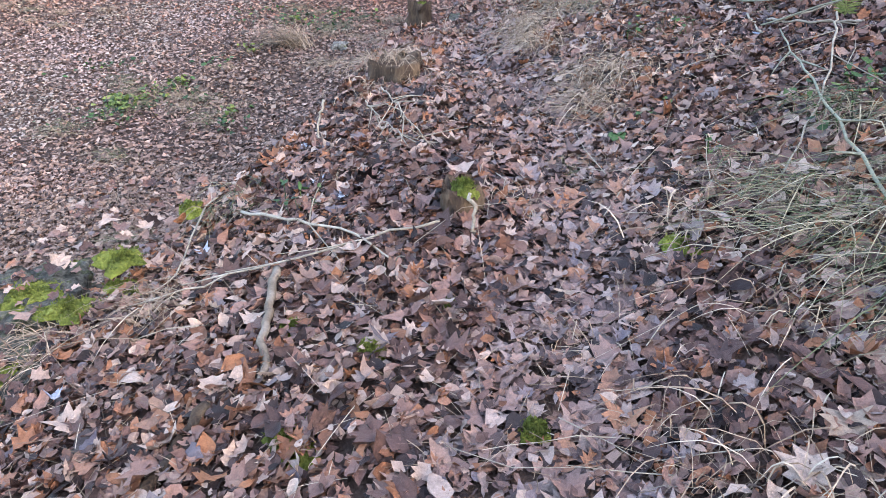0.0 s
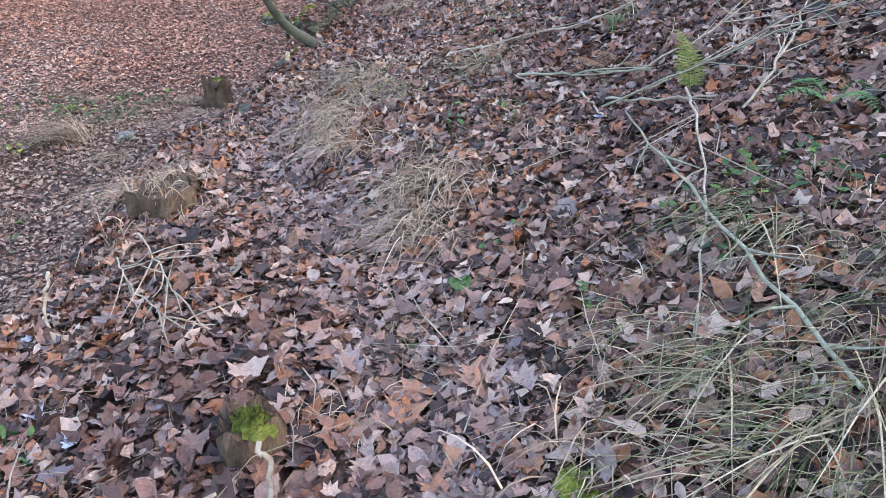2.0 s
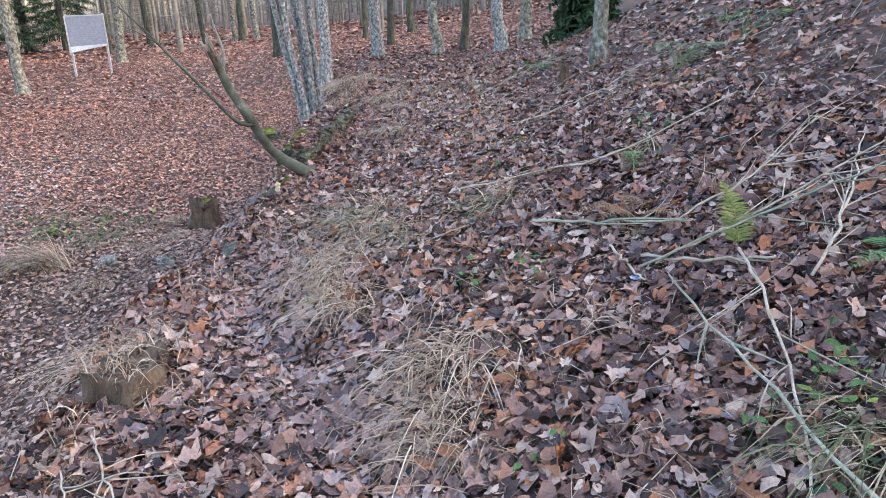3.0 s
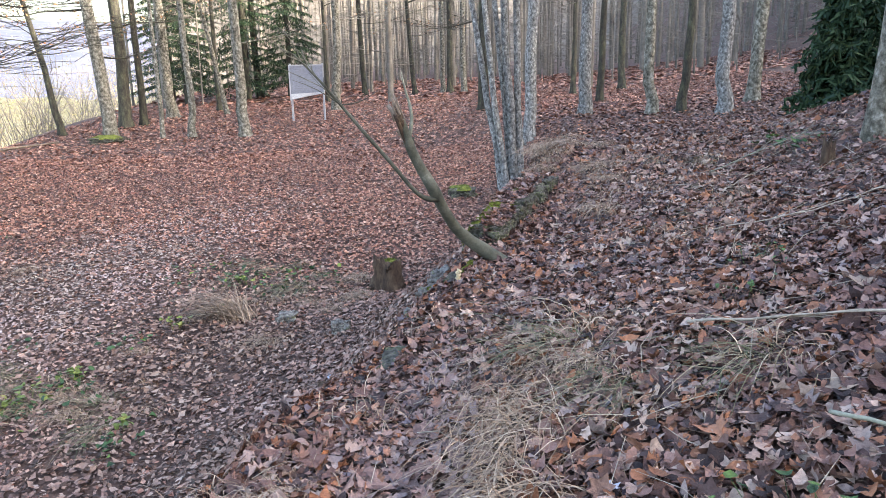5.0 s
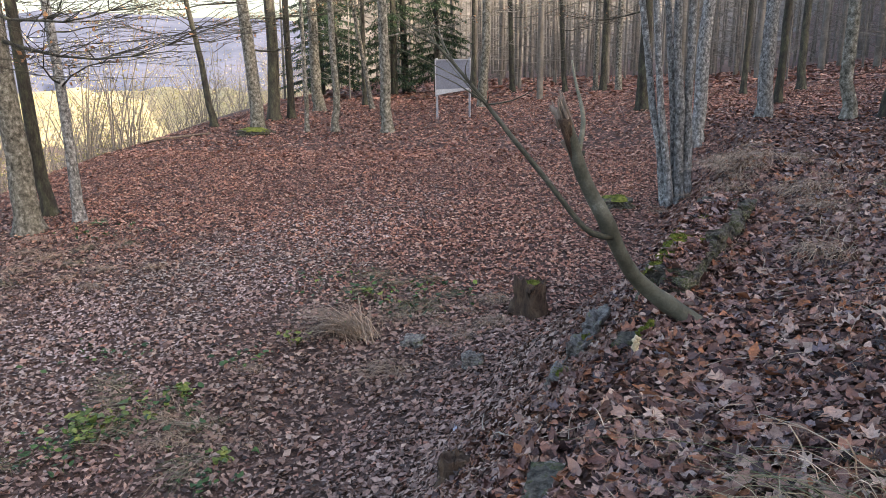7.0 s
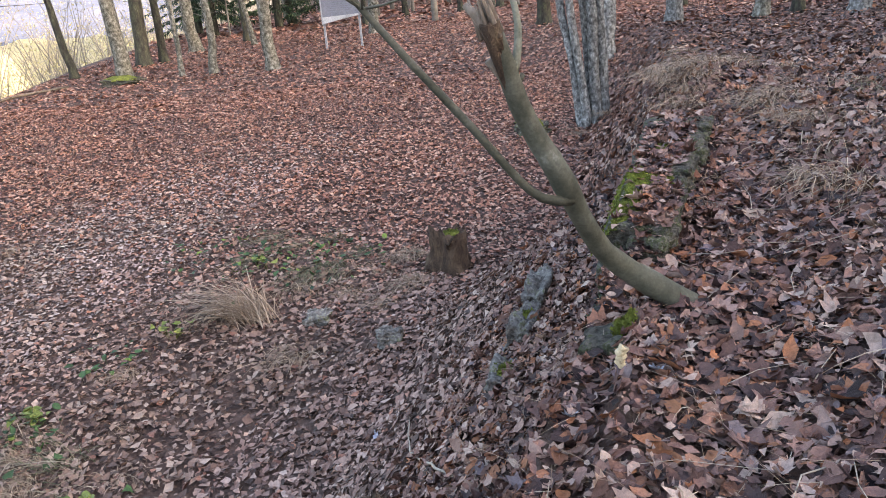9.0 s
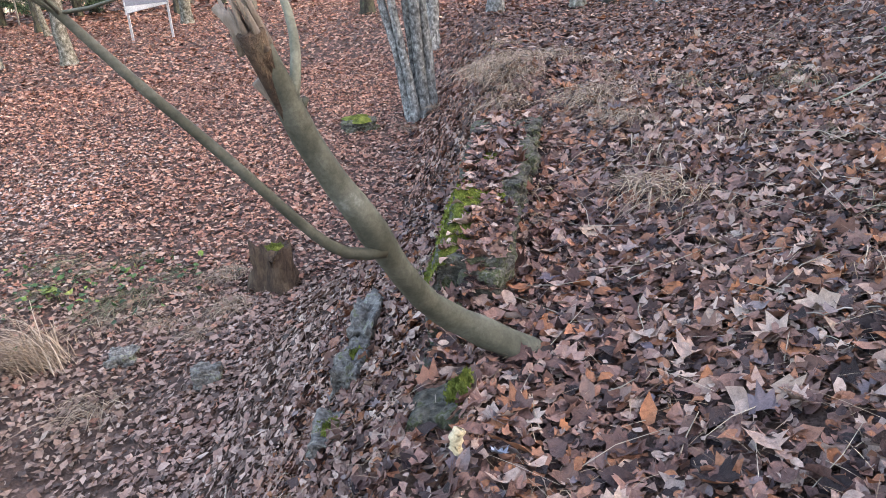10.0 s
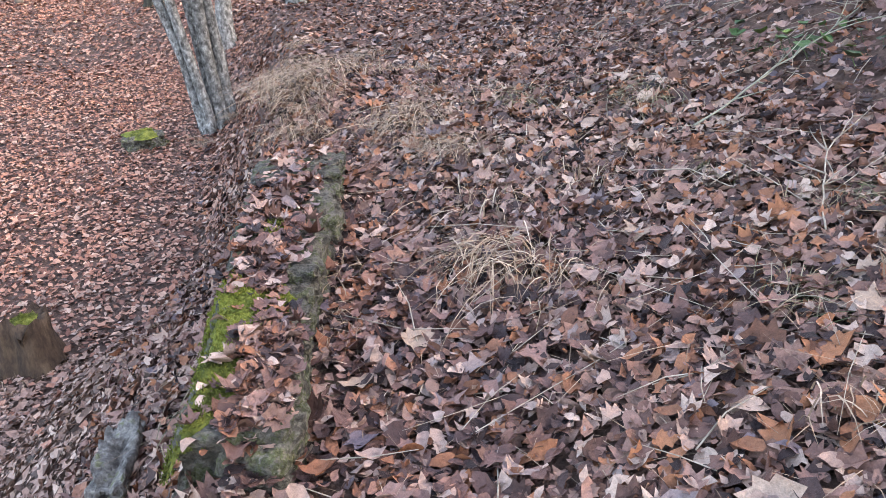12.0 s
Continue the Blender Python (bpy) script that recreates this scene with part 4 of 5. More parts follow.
def stump(at, radius, tall, seed, label, moss=0.0, straw=0, ring=False):
    g = np.random.default_rng(seed)
    ob = thing("tree_stump", label, "stump", at)
    n, levels = 20, 6
    a = np.arange(n) * 2 * np.pi / n
    lobes = 1 + .16 * np.sin(a * 3 + seed) + .1 * np.sin(a * 5 + 2 * seed)
    v = []
    for k in range(levels):
        q = k / (levels - 1)
        r = radius * lobes * (1 + .55 * (1 - q) ** 3) * (1 + .05 * g.normal(size=n))
        z = -.08 + (tall + .08) * q + (q == 1) * tall * .14 * g.normal(size=n)
        v += list(np.stack([r * np.cos(a), r * np.sin(a), np.broadcast_to(z, n)], 1))
    for q, dz in ((.7, -.03), (.35, -.06)):
        v += list(np.stack([radius * q * lobes * np.cos(a), radius * q * lobes * np.sin(a), np.full(n, tall + dz * tall * 3) + .02 * g.normal(size=n)], 1))
    v.append(np.array([0, 0, tall * .85]))
    f = []
    for k in range(levels + 1):
        for j in range(n):
            p0, p1 = k * n + j, k * n + (j + 1) % n
            f += [(p0, p1, p1 + n), (p0, p1 + n, p0 + n)]
    f += [((levels + 1) * n + j, (levels + 1) * n + (j + 1) % n, (levels + 2) * n) for j in range(n)]
    part("body", mesh_of("body", np.array(v), np.array(f), ROTTEN), ob)
    if moss:
        m = part("moss", moss_pad("moss", moss, seed, .04), ob, "green moss on the top")
        m.location = (.02, -.02, tall * .9)
    if straw:
        m = part("straw", grass_mesh("straw", straw, .2, seed, GRASS_DRY, (-.1, .25), .1), ob, "bleached straw hanging over its rim")
        m.location = (0, .04, tall * .85)
    return ob


def grass_mesh(name, count, length, seed, mat, droop=(0, 0), spread=.06, width=.0024, upright=.7):
    """A tuft of thin arching blades."""
    g = np.random.default_rng(seed)
    base = g.normal(size=(count, 2)) * spread
    a = g.uniform(0, 2 * np.pi, count)
    d = np.stack([np.cos(a), np.sin(a)], 1) * g.uniform(.3, 1.1, (count, 1)) + np.array(droop)
    ln = length * g.uniform(.45, 1.25, count)
    t = np.linspace(0, 1, 6)
    up = g.uniform(.35, 1.0, count) * upright
    hor = (t[None] ** 1.25)[..., None] * d[:, None] * ln[:, None, None] * .8
    z = ln[:, None] * (up[:, None] * 2.0 * t - (up[:, None] * 1.75 + .08) * t ** 2)
    mid = np.concatenate([base[:, None] + hor, z[..., None].clip(-.03)], -1)
    mid += np.cumsum(g.normal(size=mid.shape) * .004, axis=1)
    side = np.stack([-d[:, 1], d[:, 0], g.normal(size=count) * .3], 1)
    side /= np.linalg.norm(side, axis=1, keepdims=True) + 1e-9
    w = width * (1 - t ** 2 * .85)[None, :, None] * g.uniform(.5, 1.3, (count, 1, 1))
    v = np.stack([mid - side[:, None] * w, mid + side[:, None] * w], 2).reshape(-1, 3)
    k = (np.arange(count)[:, None] * 12 + np.arange(5)[None] * 2).reshape(-1, 1)
    return mesh_of(name, v, np.concatenate([k + [[0, 1, 3]], k + [[0, 3, 2]]]), mat)


stump((-.27, 5.12, ground_z(-.27, 5.12)), .16, .14, 5, "low rotten stump overhung by bleached straw", 0, 110)
stump((.14, 3.05, ground_z(.14, 3.05)), .085, .13, 8, "small dark stump capped with green moss", .06)
stump((-.55, 14.02, ground_z(-.55, 14.02)), .2, .45, 11, "cut brown stump with mossy top in the clearing", .13)
stump((-.62, 9.1, ground_z(-.62, 9.1)), .1, .16, 14, "rotten little stump on the leafy slope")
stump((3.72, 9.7, ground_z(3.72, 9.7)), .05, .2, 15, "thin cut sapling stub on the bank")

# ---- grass ----
DRY = [grass_mesh("blades", 165, .34, 400 + k, GRASS_DRY, (-.4, -.4), .1, .0024, .52) for k in range(4)]
MIX = [grass_mesh("blades", 125, .42, 420 + k, GRASS_MIXED, (-.75, -.45), .12, .0024, .4) for k in range(4)]
THIN = [grass_mesh("blades", 60, .26, 440 + k, GRASS_DRY, (-.2, -.2), .12) for k in range(3)]


def tuft(kind, x, y, turn=0.0, size=1.0):
    label = {"dry": "drooping tuft of bleached dry grass on the path's edge", "mix": "drooping tuft of half-green grass on the bank", "thin": "thin wisps of dry grass among leaves"}[kind]
    me = {"dry": DRY, "mix": MIX, "thin": THIN}[kind]
    ob = tagged(new("grass_tuft", me[int(abs(x * 37 + y * 91)) % len(me)]), label, "grass", "grass tufts", "stuff")
    ob.matrix_basis = pose(x, y, ground_z(x, y), 0, 0, turn) @ Matrix.Diagonal((size, size, size, 1))


TUFTS = [("thin", 1.05, 2.63), ("mix", 1.5, 2.5), ("thin", 1.2, 2.1), ("thin", .78, 1.7), ("mix", 1.5, 2.9), ("mix", 1.55, 2.2), ("thin", 1.2, 2.85), ("mix", 1.7, 2.6), ("mix", 1.9, 2.75), ("mix", 1.6, 1.9), ("thin", 1.05, 1.5),
         ("dry", .98, 4.27), ("dry", 1.0, 4.55), ("dry", .92, 4.11), ("dry", 1.15, 4.6), ("thin", 1.1, 5.05), ("dry", .7, 5.7), ("dry", .72, 5.95), ("dry", .76, 6.25), ("dry", .8, 5.45), ("dry", .85, 6.0), ("thin", .74, 6.5), ("mix", 1.07, 6.82), ("mix", 1.25, 6.15), ("mix", 1.76, 6.1),
         ("dry", 1.0, 6.5), ("dry", 1.2, 6.45), ("dry", -.24, 5.7), ("dry", -.4, 5.5), ("thin", 1.3, 6.9),
         ("dry", 1.7, 12.6), ("dry", 1.85, 12.8), ("dry", 2.0, 13.0), ("dry", 1.75, 13.0), ("dry", 2.1, 13.3), ("dry", 1.9, 13.3), ("dry", 1.65, 12.85), ("dry", 2.25, 13.1), ("dry", 1.6, 13.2), ("dry", 1.75, 13.5), ("dry", 2.0, 13.6), ("dry", 1.62, 12.35),
         ("dry", 2.35, 12.2), ("dry", 2.45, 12.6), ("dry", 2.65, 13.2), ("dry", 2.28, 11.4), ("dry", 2.2, 11.7), ("dry", 2.19, 12.1), ("dry", 1.93, 10.27), ("thin", 1.9, 9.98), ("thin", 2.1, 10.7), ("thin", 2.05, 9.9), ("thin", 2.5, 10.5), ("thin", 2.4, 11.0), ("thin", 2.7, 12.0),
         ("dry", 1.45, 18.6), ("dry", 1.9, 18.65), ("thin", 1.2, 18.8), ("dry", 2.4, 15.6), ("dry", 2.7, 17.0), ("dry", 3.0, 15.2),
         ("dry", -9.5, 14.3), ("mix", -8.3, 15.2), ("dry", -7.6, 15.0), ("dry", -9.0, 15.4), ("dry", -10.2, 15.2), ("mix", -7.9, 16.2), ("dry", -8.6, 13.7), ("dry", -7.3, 14.3), ("dry", -10.0, 14.6), ("dry", -9.1, 14.8), ("mix", -8.6, 15.9), ("dry", -6.8, 15.2), ("dry", -8.0, 14.6), ("dry", -9.6, 15.6), ("mix", -8.9, 14.2), ("dry", -9.9, 16.3), ("dry", -3.0, 13.3), ("mix", -4.4, 10.9), ("mix", -3.4, 10.4), ("dry", -4.0, 11.1), ("dry", -3.8, 10.7), ("thin", -4.3, 11.4), ("mix", -3.6, 11.0), ("thin", -3.3, 11.3), ("mix", -4.8, 11.3), ("thin", -3.0, 10.8), ("mix", -2.5, 14.9), ("mix", -2.9, 15.2), ("mix", -2.1, 15.1), ("mix", -1.6, 14.6), ("thin", -1.3, 14.0), ("thin", -2.3, 13.6), ("mix", -1.9, 14.2), ("thin", -1.1, 13.5), ("thin", -3.9, 8.2), ("mix", -3.4, 7.4), ("mix", -4.3, 9.2), ("thin", -2.9, 8.4), ("mix", -3.1, 6.2), ("thin", -3.7, 6.7), ("mix", -2.6, 5.2), ("thin", -2.4, 6.6), ("mix", -2.3, 4.4), ("dry", -1.6, 13.6), ("dry", -1.2, 13.2),
         ("dry", -.9, 13.7), ("dry", -1.0, 14.4), ("mix", -2.2, 14.1), ("mix", -3.0, 14.6), ("dry", -3.6, 12.2), ("mix", -5.0, 11.6), ("dry", -2.0, 12.4), ("mix", -5.3, 10.0), ("dry", -1.7, 3.4), ("dry", -1.5, 2.6), ("mix", -1.9, 2.6), ("dry", -1.0, 2.7), ("mix", 2.0, 3.3), ("mix", 2.2, 2.9)]
for k, (kind, x, y) in enumerate(TUFTS):
    tuft(kind, x, y, rng.uniform(-35, 35), rng.uniform(.8, 1.25))
for k in range(90):
    x, y = rng.uniform(-1.5, 3.4), rng.uniform(1.2, 12)
    if x > edge(y) and not (-.1 < x - edge(y) - .9 < .6):
        tuft("thin" if rng.uniform() < .75 else "mix", x, y, rng.uniform(0, 360), rng.uniform(.5, 1.0))
# the long pale tussock in the clearing, combed to one side
ob = tagged(new("grass_tussock", grass_mesh("blades", 340, 1.0, 460, GRASS_DRY, (-1.0, .35), .1, .004, .72)), "long pale dry tussock combed over to one side", "grass")
ob.matrix_basis = pose(-2.6, 13.1, ground_z(-2.6, 13.1))


def straw_litter():
    """Broken stalks and bits of straw between the leaves."""
    g = np.random.default_rng(77)
    n = 13000
    x, y = g.uniform(-2.2, 4.5, n), g.uniform(.2, 13, n)
    keep = x > edge(y) - .8
    x, y = x[keep], y[keep]
    n = len(x)
    z, a, l = height(x, y) + g.uniform(.012, .05, n), g.uniform(0, 6.28, n), g.lognormal(math.log(.11), .5, n).clip(.04, .35)
    d = np.stack([np.cos(a), np.sin(a), g.normal(size=n) * .12], 1) * l[:, None]
    p = np.stack([x, y, z], 1)
    w = np.stack([-np.sin(a), np.cos(a), np.zeros(n)], 1) * g.uniform(.0006, .0013, n)[:, None]
    up = np.array([0, 0, .004])
    v = np.stack([p - w, p + w, p + d * .5 + w + up, p + d * .5 - w + up, p + d + w * .4, p + d - w * .4], 1).reshape(-1, 3)
    k = np.arange(n)[:, None] * 6
    f = np.concatenate([k + [[0, 1, 2]], k + [[0, 2, 3]], k + [[3, 2, 4]], k + [[3, 4, 5]]])
    tagged(new("straw_litter", mesh_of("straw_litter", v, f, GRASS_DRY)), "bits of straw and dry stalks among fallen leaves", "straw", kind="stuff")


straw_litter()

# ---- sticks and branches ----


def stick(points, r0, r1, mat, label, seed, name="stick", twigs=0, lift=.02):
    g = np.random.default_rng(seed)
    pts = np.array([(x, y, ground_z(x, y) + dz + lift) for x, y, dz in points])
    o = pts[0].copy()
    c = curve_points(pts - o, 14, .006, g)
    ob = thing(name, label, "branch", tuple(o), "fallen branches")
    v, f = tube(c, np.linspace(r0, r1, 14), 8, True, .05, g)
    part("stem", mesh_of("stem", v, f, mat), ob)
    if twigs:
        s = Soup()
        for _ in range(twigs):
            k = g.integers(2, 14)
            d = (c[-1] - c[0]) / np.linalg.norm(c[-1] - c[0]) * g.uniform(.05, .35) + g.normal(size=3) * (.12, .12, .05)
            q = curve_points([c[k], c[k] + d * .5 + g.normal(size=3) * .015, c[k] + d], 5)
            s.add(*tube(q, np.linspace(max(r1, .004), .0015, 5), 4, False))
        tagged(part("twigs", s.mesh("twigs", mat), ob), kind="stuff")
    return ob


stick([(-.59, 2.73, .03), (-.56, 2.45, .03), (-.5, 2.06, .01)], .018, .015, DEAD_WOOD, "short weathered stick lying on leaves", 1)
stick([(.06, 2.84, .06), (-.6, 2.74, .05), (-1.15, 2.66, .05)], .0055, .0035, TWIG_PALE, "long thin bleached stick lying across leaves", 2, twigs=3)
stick([(-1.22, 4.4, .1), (-1.1, 3.6, .08), (-1.05, 2.84, .05)], .0065, .004, TWIG_PALE, "thin bleached twig leaning over the edge", 3, twigs=4)
stick([(-.66, 1.98, .01), (-.73, 1.72, .0), (-.8, 1.5, 0)], .024, .02, ROTTEN, "short dark rotten stick half sunk in leaves", 4)
stick([(-.9, 3.35, .03), (-.6, 3.1, .05), (-.3, 2.9, .04), (-.1, 2.6, .02)], .008, .004, TWIG_PALE, "thin bleached twig lying on leaves", 5, twigs=8)
stick([(-.34, 4.6, .1), (-.22, 4.2, .1), (-.02, 3.7, .03)], .004, .003, TWIG_PALE, "sheaf of bleached stalks lying on leaves", 6, twigs=14)
stick([(-.42, 4.45, .08), (-.32, 4.1, .1), (-.08, 3.7, .03)], .0035, .0025, TWIG_PALE, "sheaf of bleached stalks lying on leaves", 7, twigs=10)
stick([(.18, 2.9, .15), (.2, 2.85, .1), (.19, 2.82, .0)], .008, .007, TWIG_PALE, "pale bent root beside a mossy stump", 8)
stick([(-.62, 4.2, .22), (-.66, 4.15, .08), (-.64, 4.1, .0)], .008, .005, TWIG_PALE, "pale dead stalk standing in leaves", 9)
stick([(1.88, 4.62, .05), (2.48, 4.51, .16), (3.1, 4.25, .25)], .006, .004, TWIG_GREEN, "long grey-green branch lying on the bank", 10, "branch", 9)
stick([(1.95, 4.6, .05), (2.5, 4.6, .12), (3.2, 4.55, .2)], .006, .004, TWIG_PALE, "bleached branch lying on the bank", 11, "branch", 8)
stick([(1.9, 4.92, .04), (1.88, 4.72, .03), (1.86, 4.52, .04)], .006, .005, TWIG_PALE, "crooked bleached branch lying on leaves", 12, "branch")
stick([(1.74, 5.5, .05), (1.98, 5.15, .06), (2.22, 4.8, .08)], .008, .006, TWIG_GREEN, "pale green-grey branch lying on leaves", 13, "branch", 3)
stick([(2.17, 4.36, .12), (2.0, 3.95, .16), (1.82, 3.56, .07), (1.6, 3.2, .05), (1.4, 2.9, .02)], .006, .0035, TWIG_PALE, "long curved bleached twig over the grass", 14, "branch", 4)
stick([(1.93, 4.46, .06), (1.78, 3.8, .1), (1.7, 3.3, .1), (1.62, 2.8, .1), (1.6, 2.5, .05)], .004, .007, TWIG_GREEN, "long grey-green branch slanting down the bank", 15, "branch", 5)
stick([(1.95, 4.72, .04), (2.06, 4.5, .06), (2.3, 4.3, .06)], .007, .006, TWIG_PALE, "thick bleached branch end on the bank", 16, "branch", 2)
stick([(2.3, 4.1, .06), (2.6, 4.3, .12), (3.0, 4.7, .12)], .007, .004, TWIG_PALE, "thin bleached twig on the bank", 17, "branch", 10)
stick([(2.2, 4.9, .05), (2.6, 4.9, .1), (3.1, 5.1, .12)], .006, .003, TWIG_PALE, "thin bleached twig on the bank", 18, "branch", 10)
stick([(1.6, 6.6, .04), (2.4, 6.0, .06), (3.2, 5.9, .1)], .007, .004, TWIG_PALE, "thin bleached twig on the bank", 19, "branch", 8)
stick([(2.3, 8.4, .03), (3.0, 8.1, .05), (3.9, 8.2, .06)], .0045, .003, TWIG_PALE, "thin bleached twig on the bank", 20, "branch", 10)
stick([(2.95, 10.4, .05), (3.3, 10.42, .1), (3.9, 10.5, .15)], .0055, .003, TWIG_GREEN, "bleached branch among leaves on the bank", 21, "branch", 10)
stick([(2.65, 9.4, .03), (2.95, 9.7, .06), (3.3, 9.9, .08)], .0035, .002, TWIG_PALE, "thin bleached twig on the bank", 22, "branch", 8)
stick([(1.7, 8.7, .02), (1.95, 8.55, .02), (2.2, 8.5, .03)], .003, .002, TWIG_PALE, "thin twig lying on leaves", 23)
stick([(.5, 8.5, .0), (.505, 8.49, .06), (.51, 8.48, .1)], .018, .017, CUT_WOOD, "small freshly cut sapling stub by the wall", 24)
stick([(-.2, 9.0, .02), (-.5, 9.6, .04), (-.6, 10.3, .04)], .008, .004, TWIG_PALE, "thin twig on the leafy slope", 25)
stick([(-15.0, 25.5, .02), (-13.3, 25.4, .1), (-12.2, 26.8, .06)], .05, .03, DEAD_WOOD, "fallen log along the rim of the clearing", 26, "log")


def twig_litter():
    g = np.random.default_rng(91)
    s = Soup()
    for _ in range(1700):
        x, y = g.uniform(-1.8, 5), g.uniform(.8, 13)
        if x < edge(y) or (g.uniform() < .6 and x < bank_foot(y)):
            continue
        a, l = g.uniform(0, 6.28), g.lognormal(math.log(.25), .5)
        z = ground_z(x, y) + .03
        e = np.array([x + l * math.cos(a), y + l * math.sin(a), 0])
        e[2] = ground_z(e[0], e[1]) + g.uniform(.02, .1)
        b = np.array([x, y, z])
        r = g.uniform(.001, .0032)
        s.add(*tube([b, (b + e) / 2 + g.normal(size=3) * l * .06, e], [r, r * .8, r * .4], 4, False))
    tagged(new("twig_litter", s.mesh("twig_litter", TWIG_PALE)), "thin dead twigs strewn over the bank", "twigs", kind="stuff")


twig_litter()

# ---- ferns and herbs ----


def frond(s, base, way, length, g, rise=.6, upright=False):
    """One arching frond with pairs of tapering, toothed leaflets."""
    d = np.array([math.cos(way), math.sin(way), 0])
    side0 = np.array([-d[1], d[0], 0])
    t = np.linspace(0, 1, 22)
    c = base + d * (length * t * .85)[:, None] + np.array([0, 0, 1]) * (length * rise * (1.7 * t - 1.5 * t ** 2))[:, None]
    if upright:
        c = base + d * (length * .3 * t ** 2)[:, None] + np.array([0, 0, 1]) * (length * t)[:, None]
        side0, d = np.array([1.0, -.3, 0]), np.array([0, 0, 1.0])
    s.add(*tube(c, np.linspace(.004, .001, 22), 4, False))
    for k in range(3, 22):
        w = length * .24 * math.sin(math.pi * min(1, (t[k] * .92 + .08)) ** .8) + .01
        for sg in (-1, 1):
            tip = c[k] + side0 * sg * w + d * w * .35 + np.array([0, 0, -.12 * w + g.normal() * .006])
            half = d * length * .0125
            m = (c[k] + tip) / 2
            m[2] += .05 * w
            s.add([c[k] - half, c[k] + half, m + half * 1.1, m - half * 1.1, tip], [(0, 1, 2), (0, 2, 3), (3, 2, 4)])


def fern(x, y, mat, label, seed, count=4, length=.4, way=None, rise=.6, upright=False):
    g = np.random.default_rng(seed)
    ob = thing("fern", label, "fern", (x, y, ground_z(x, y)), "ferns")
    for k in range(count):
        s = Soup()
        a = (way + g.normal() * .5) if way is not None else k * 6.28 / count + g.normal() * .3
        frond(s, np.zeros(3), a, length * g.uniform(.75, 1.15), g, rise, upright)
        part("frond", s.mesh("frond", mat), ob)


fern(2.33, 4.58, FERN_YELLOW, "yellowing fern standing among twigs", 1, 2, .27, 2.6, 1.0, True)
fern(2.42, 5.68, FERN_GREEN, "green fern fronds on the leafy bank", 2, 2, .34, 1.0, .8)
fern(2.18, 5.2, FERN_BROWN, "withered rust-brown fern on the bank", 3, 5, .3)
fern(3.75, 7.5, FERN_GREEN, "large green fern arching over the bank", 4, 4, .62, .5, .8)
fern(4.3, 7.4, FERN_GREEN, "large green fern arching over the bank", 5, 4, .55, .3, .8)
fern(4.8, 8.4, FERN_GREEN, "green fern on the upper bank", 6, 5, .5)
fern(2.65, 4.0, FERN_GREEN, "green fern in the grass of the bank", 7, 4, .3)
fern(-9.3, 17.2, FERN_GREEN, "small fern beside a pale trunk", 8, 4, .3)


def herb(x, y, seed, label, count=26, spread=.12, size=.042, mat=LEAF_GREEN, tall=.12):
    """A low plant: leafy stalks with pairs of oval leaves."""
    g = np.random.default_rng(seed)
    ob = thing("herb", label, "plant", (x, y, ground_z(x, y)), "green herbs")
    s, st = Soup(), Soup()
    shapes = leaf_shapes("oval", g, 4)
    for _ in range(count):
        b = np.array([*(g.normal(size=2) * spread), 0])
        tip = b + np.array([g.normal() * .04, g.normal() * .04, g.uniform(.3, 1) * tall])
        st.add(*tube([b, (b + tip) / 2, tip], [.002, .0018, .0012], 3, False))
        sv, sf = shapes[int(g.integers(0, 4))]
        rot = rotations(np.array([[0, 0, 1.0]]), g.uniform(0, 6.28, 1), np.abs(g.normal(0, .5, 1)), g.uniform(0, 6.28, 1))[0]
        s.add(sv @ rot * size * g.uniform(.6, 1.3) + tip, sf)
    tagged(part("stalks", st.mesh("stalks", mat), ob), kind="stuff")
    tagged(part("leaves", s.mesh("leaves", mat), ob), kind="stuff")


for k, (x, y, c, sp) in enumerate(((-4.66, 10.6, 90, .36), (-4.2, 11.3, 40, .25), (-3.1, 10.1, 24, .25), (-5.1, 10.3, 30, .3), (-2.8, 14.4, 60, .5), (-3.4, 14.9, 40, .4), (-2.0, 14.6, 50, .5), (-5.6, 12.2, 30, .3), (-3.9, 12.4, 24, .2),
                                   (1.25, 3.18, 6, .03), (1.95, 3.55, 26, .12), (2.2, 3.5, 40, .14), (1.75, 3.3, 20, .1), (1.5, 5.0, 12, .08), (1.3, 5.1, 9, .06), (2.0, 6.9, 12, .08), (-.6, 3.3, 14, .06), (-1.6, 4.3, 30, .2), (-2.1, 5.0, 40, .3),
                                   (2.3, 7.4, 14, .1), (3.9, 10.6, 30, .2), (-8.8, 16.8, 40, .35), (1.1, 3.75, 6, .04), (2.9, 6.2, 20, .15), (3.4, 6.6, 24, .2))):
    herb(x, y, 500 + k, "patch of low green herbs among fallen leaves", c, sp, .08 if y > 9 else .042)
for k, (x, y, c, sp) in enumerate(((-4.77, 10.7, 30, .16), (-4.5, 11.0, 14, .12), (-4.21, 11.5, 14, .07), (-3.43, 12.85, 12, .06), (-3.12, 10.42, 12, .06), (-5.0, 10.85, 20, .12), (-2.89, 14.3, 10, .06))):
    herb(x, y, 560 + k, "bright yellow-green broad-leaved plant among withered grass", c, sp, .11, LEAF_LIME, .16)

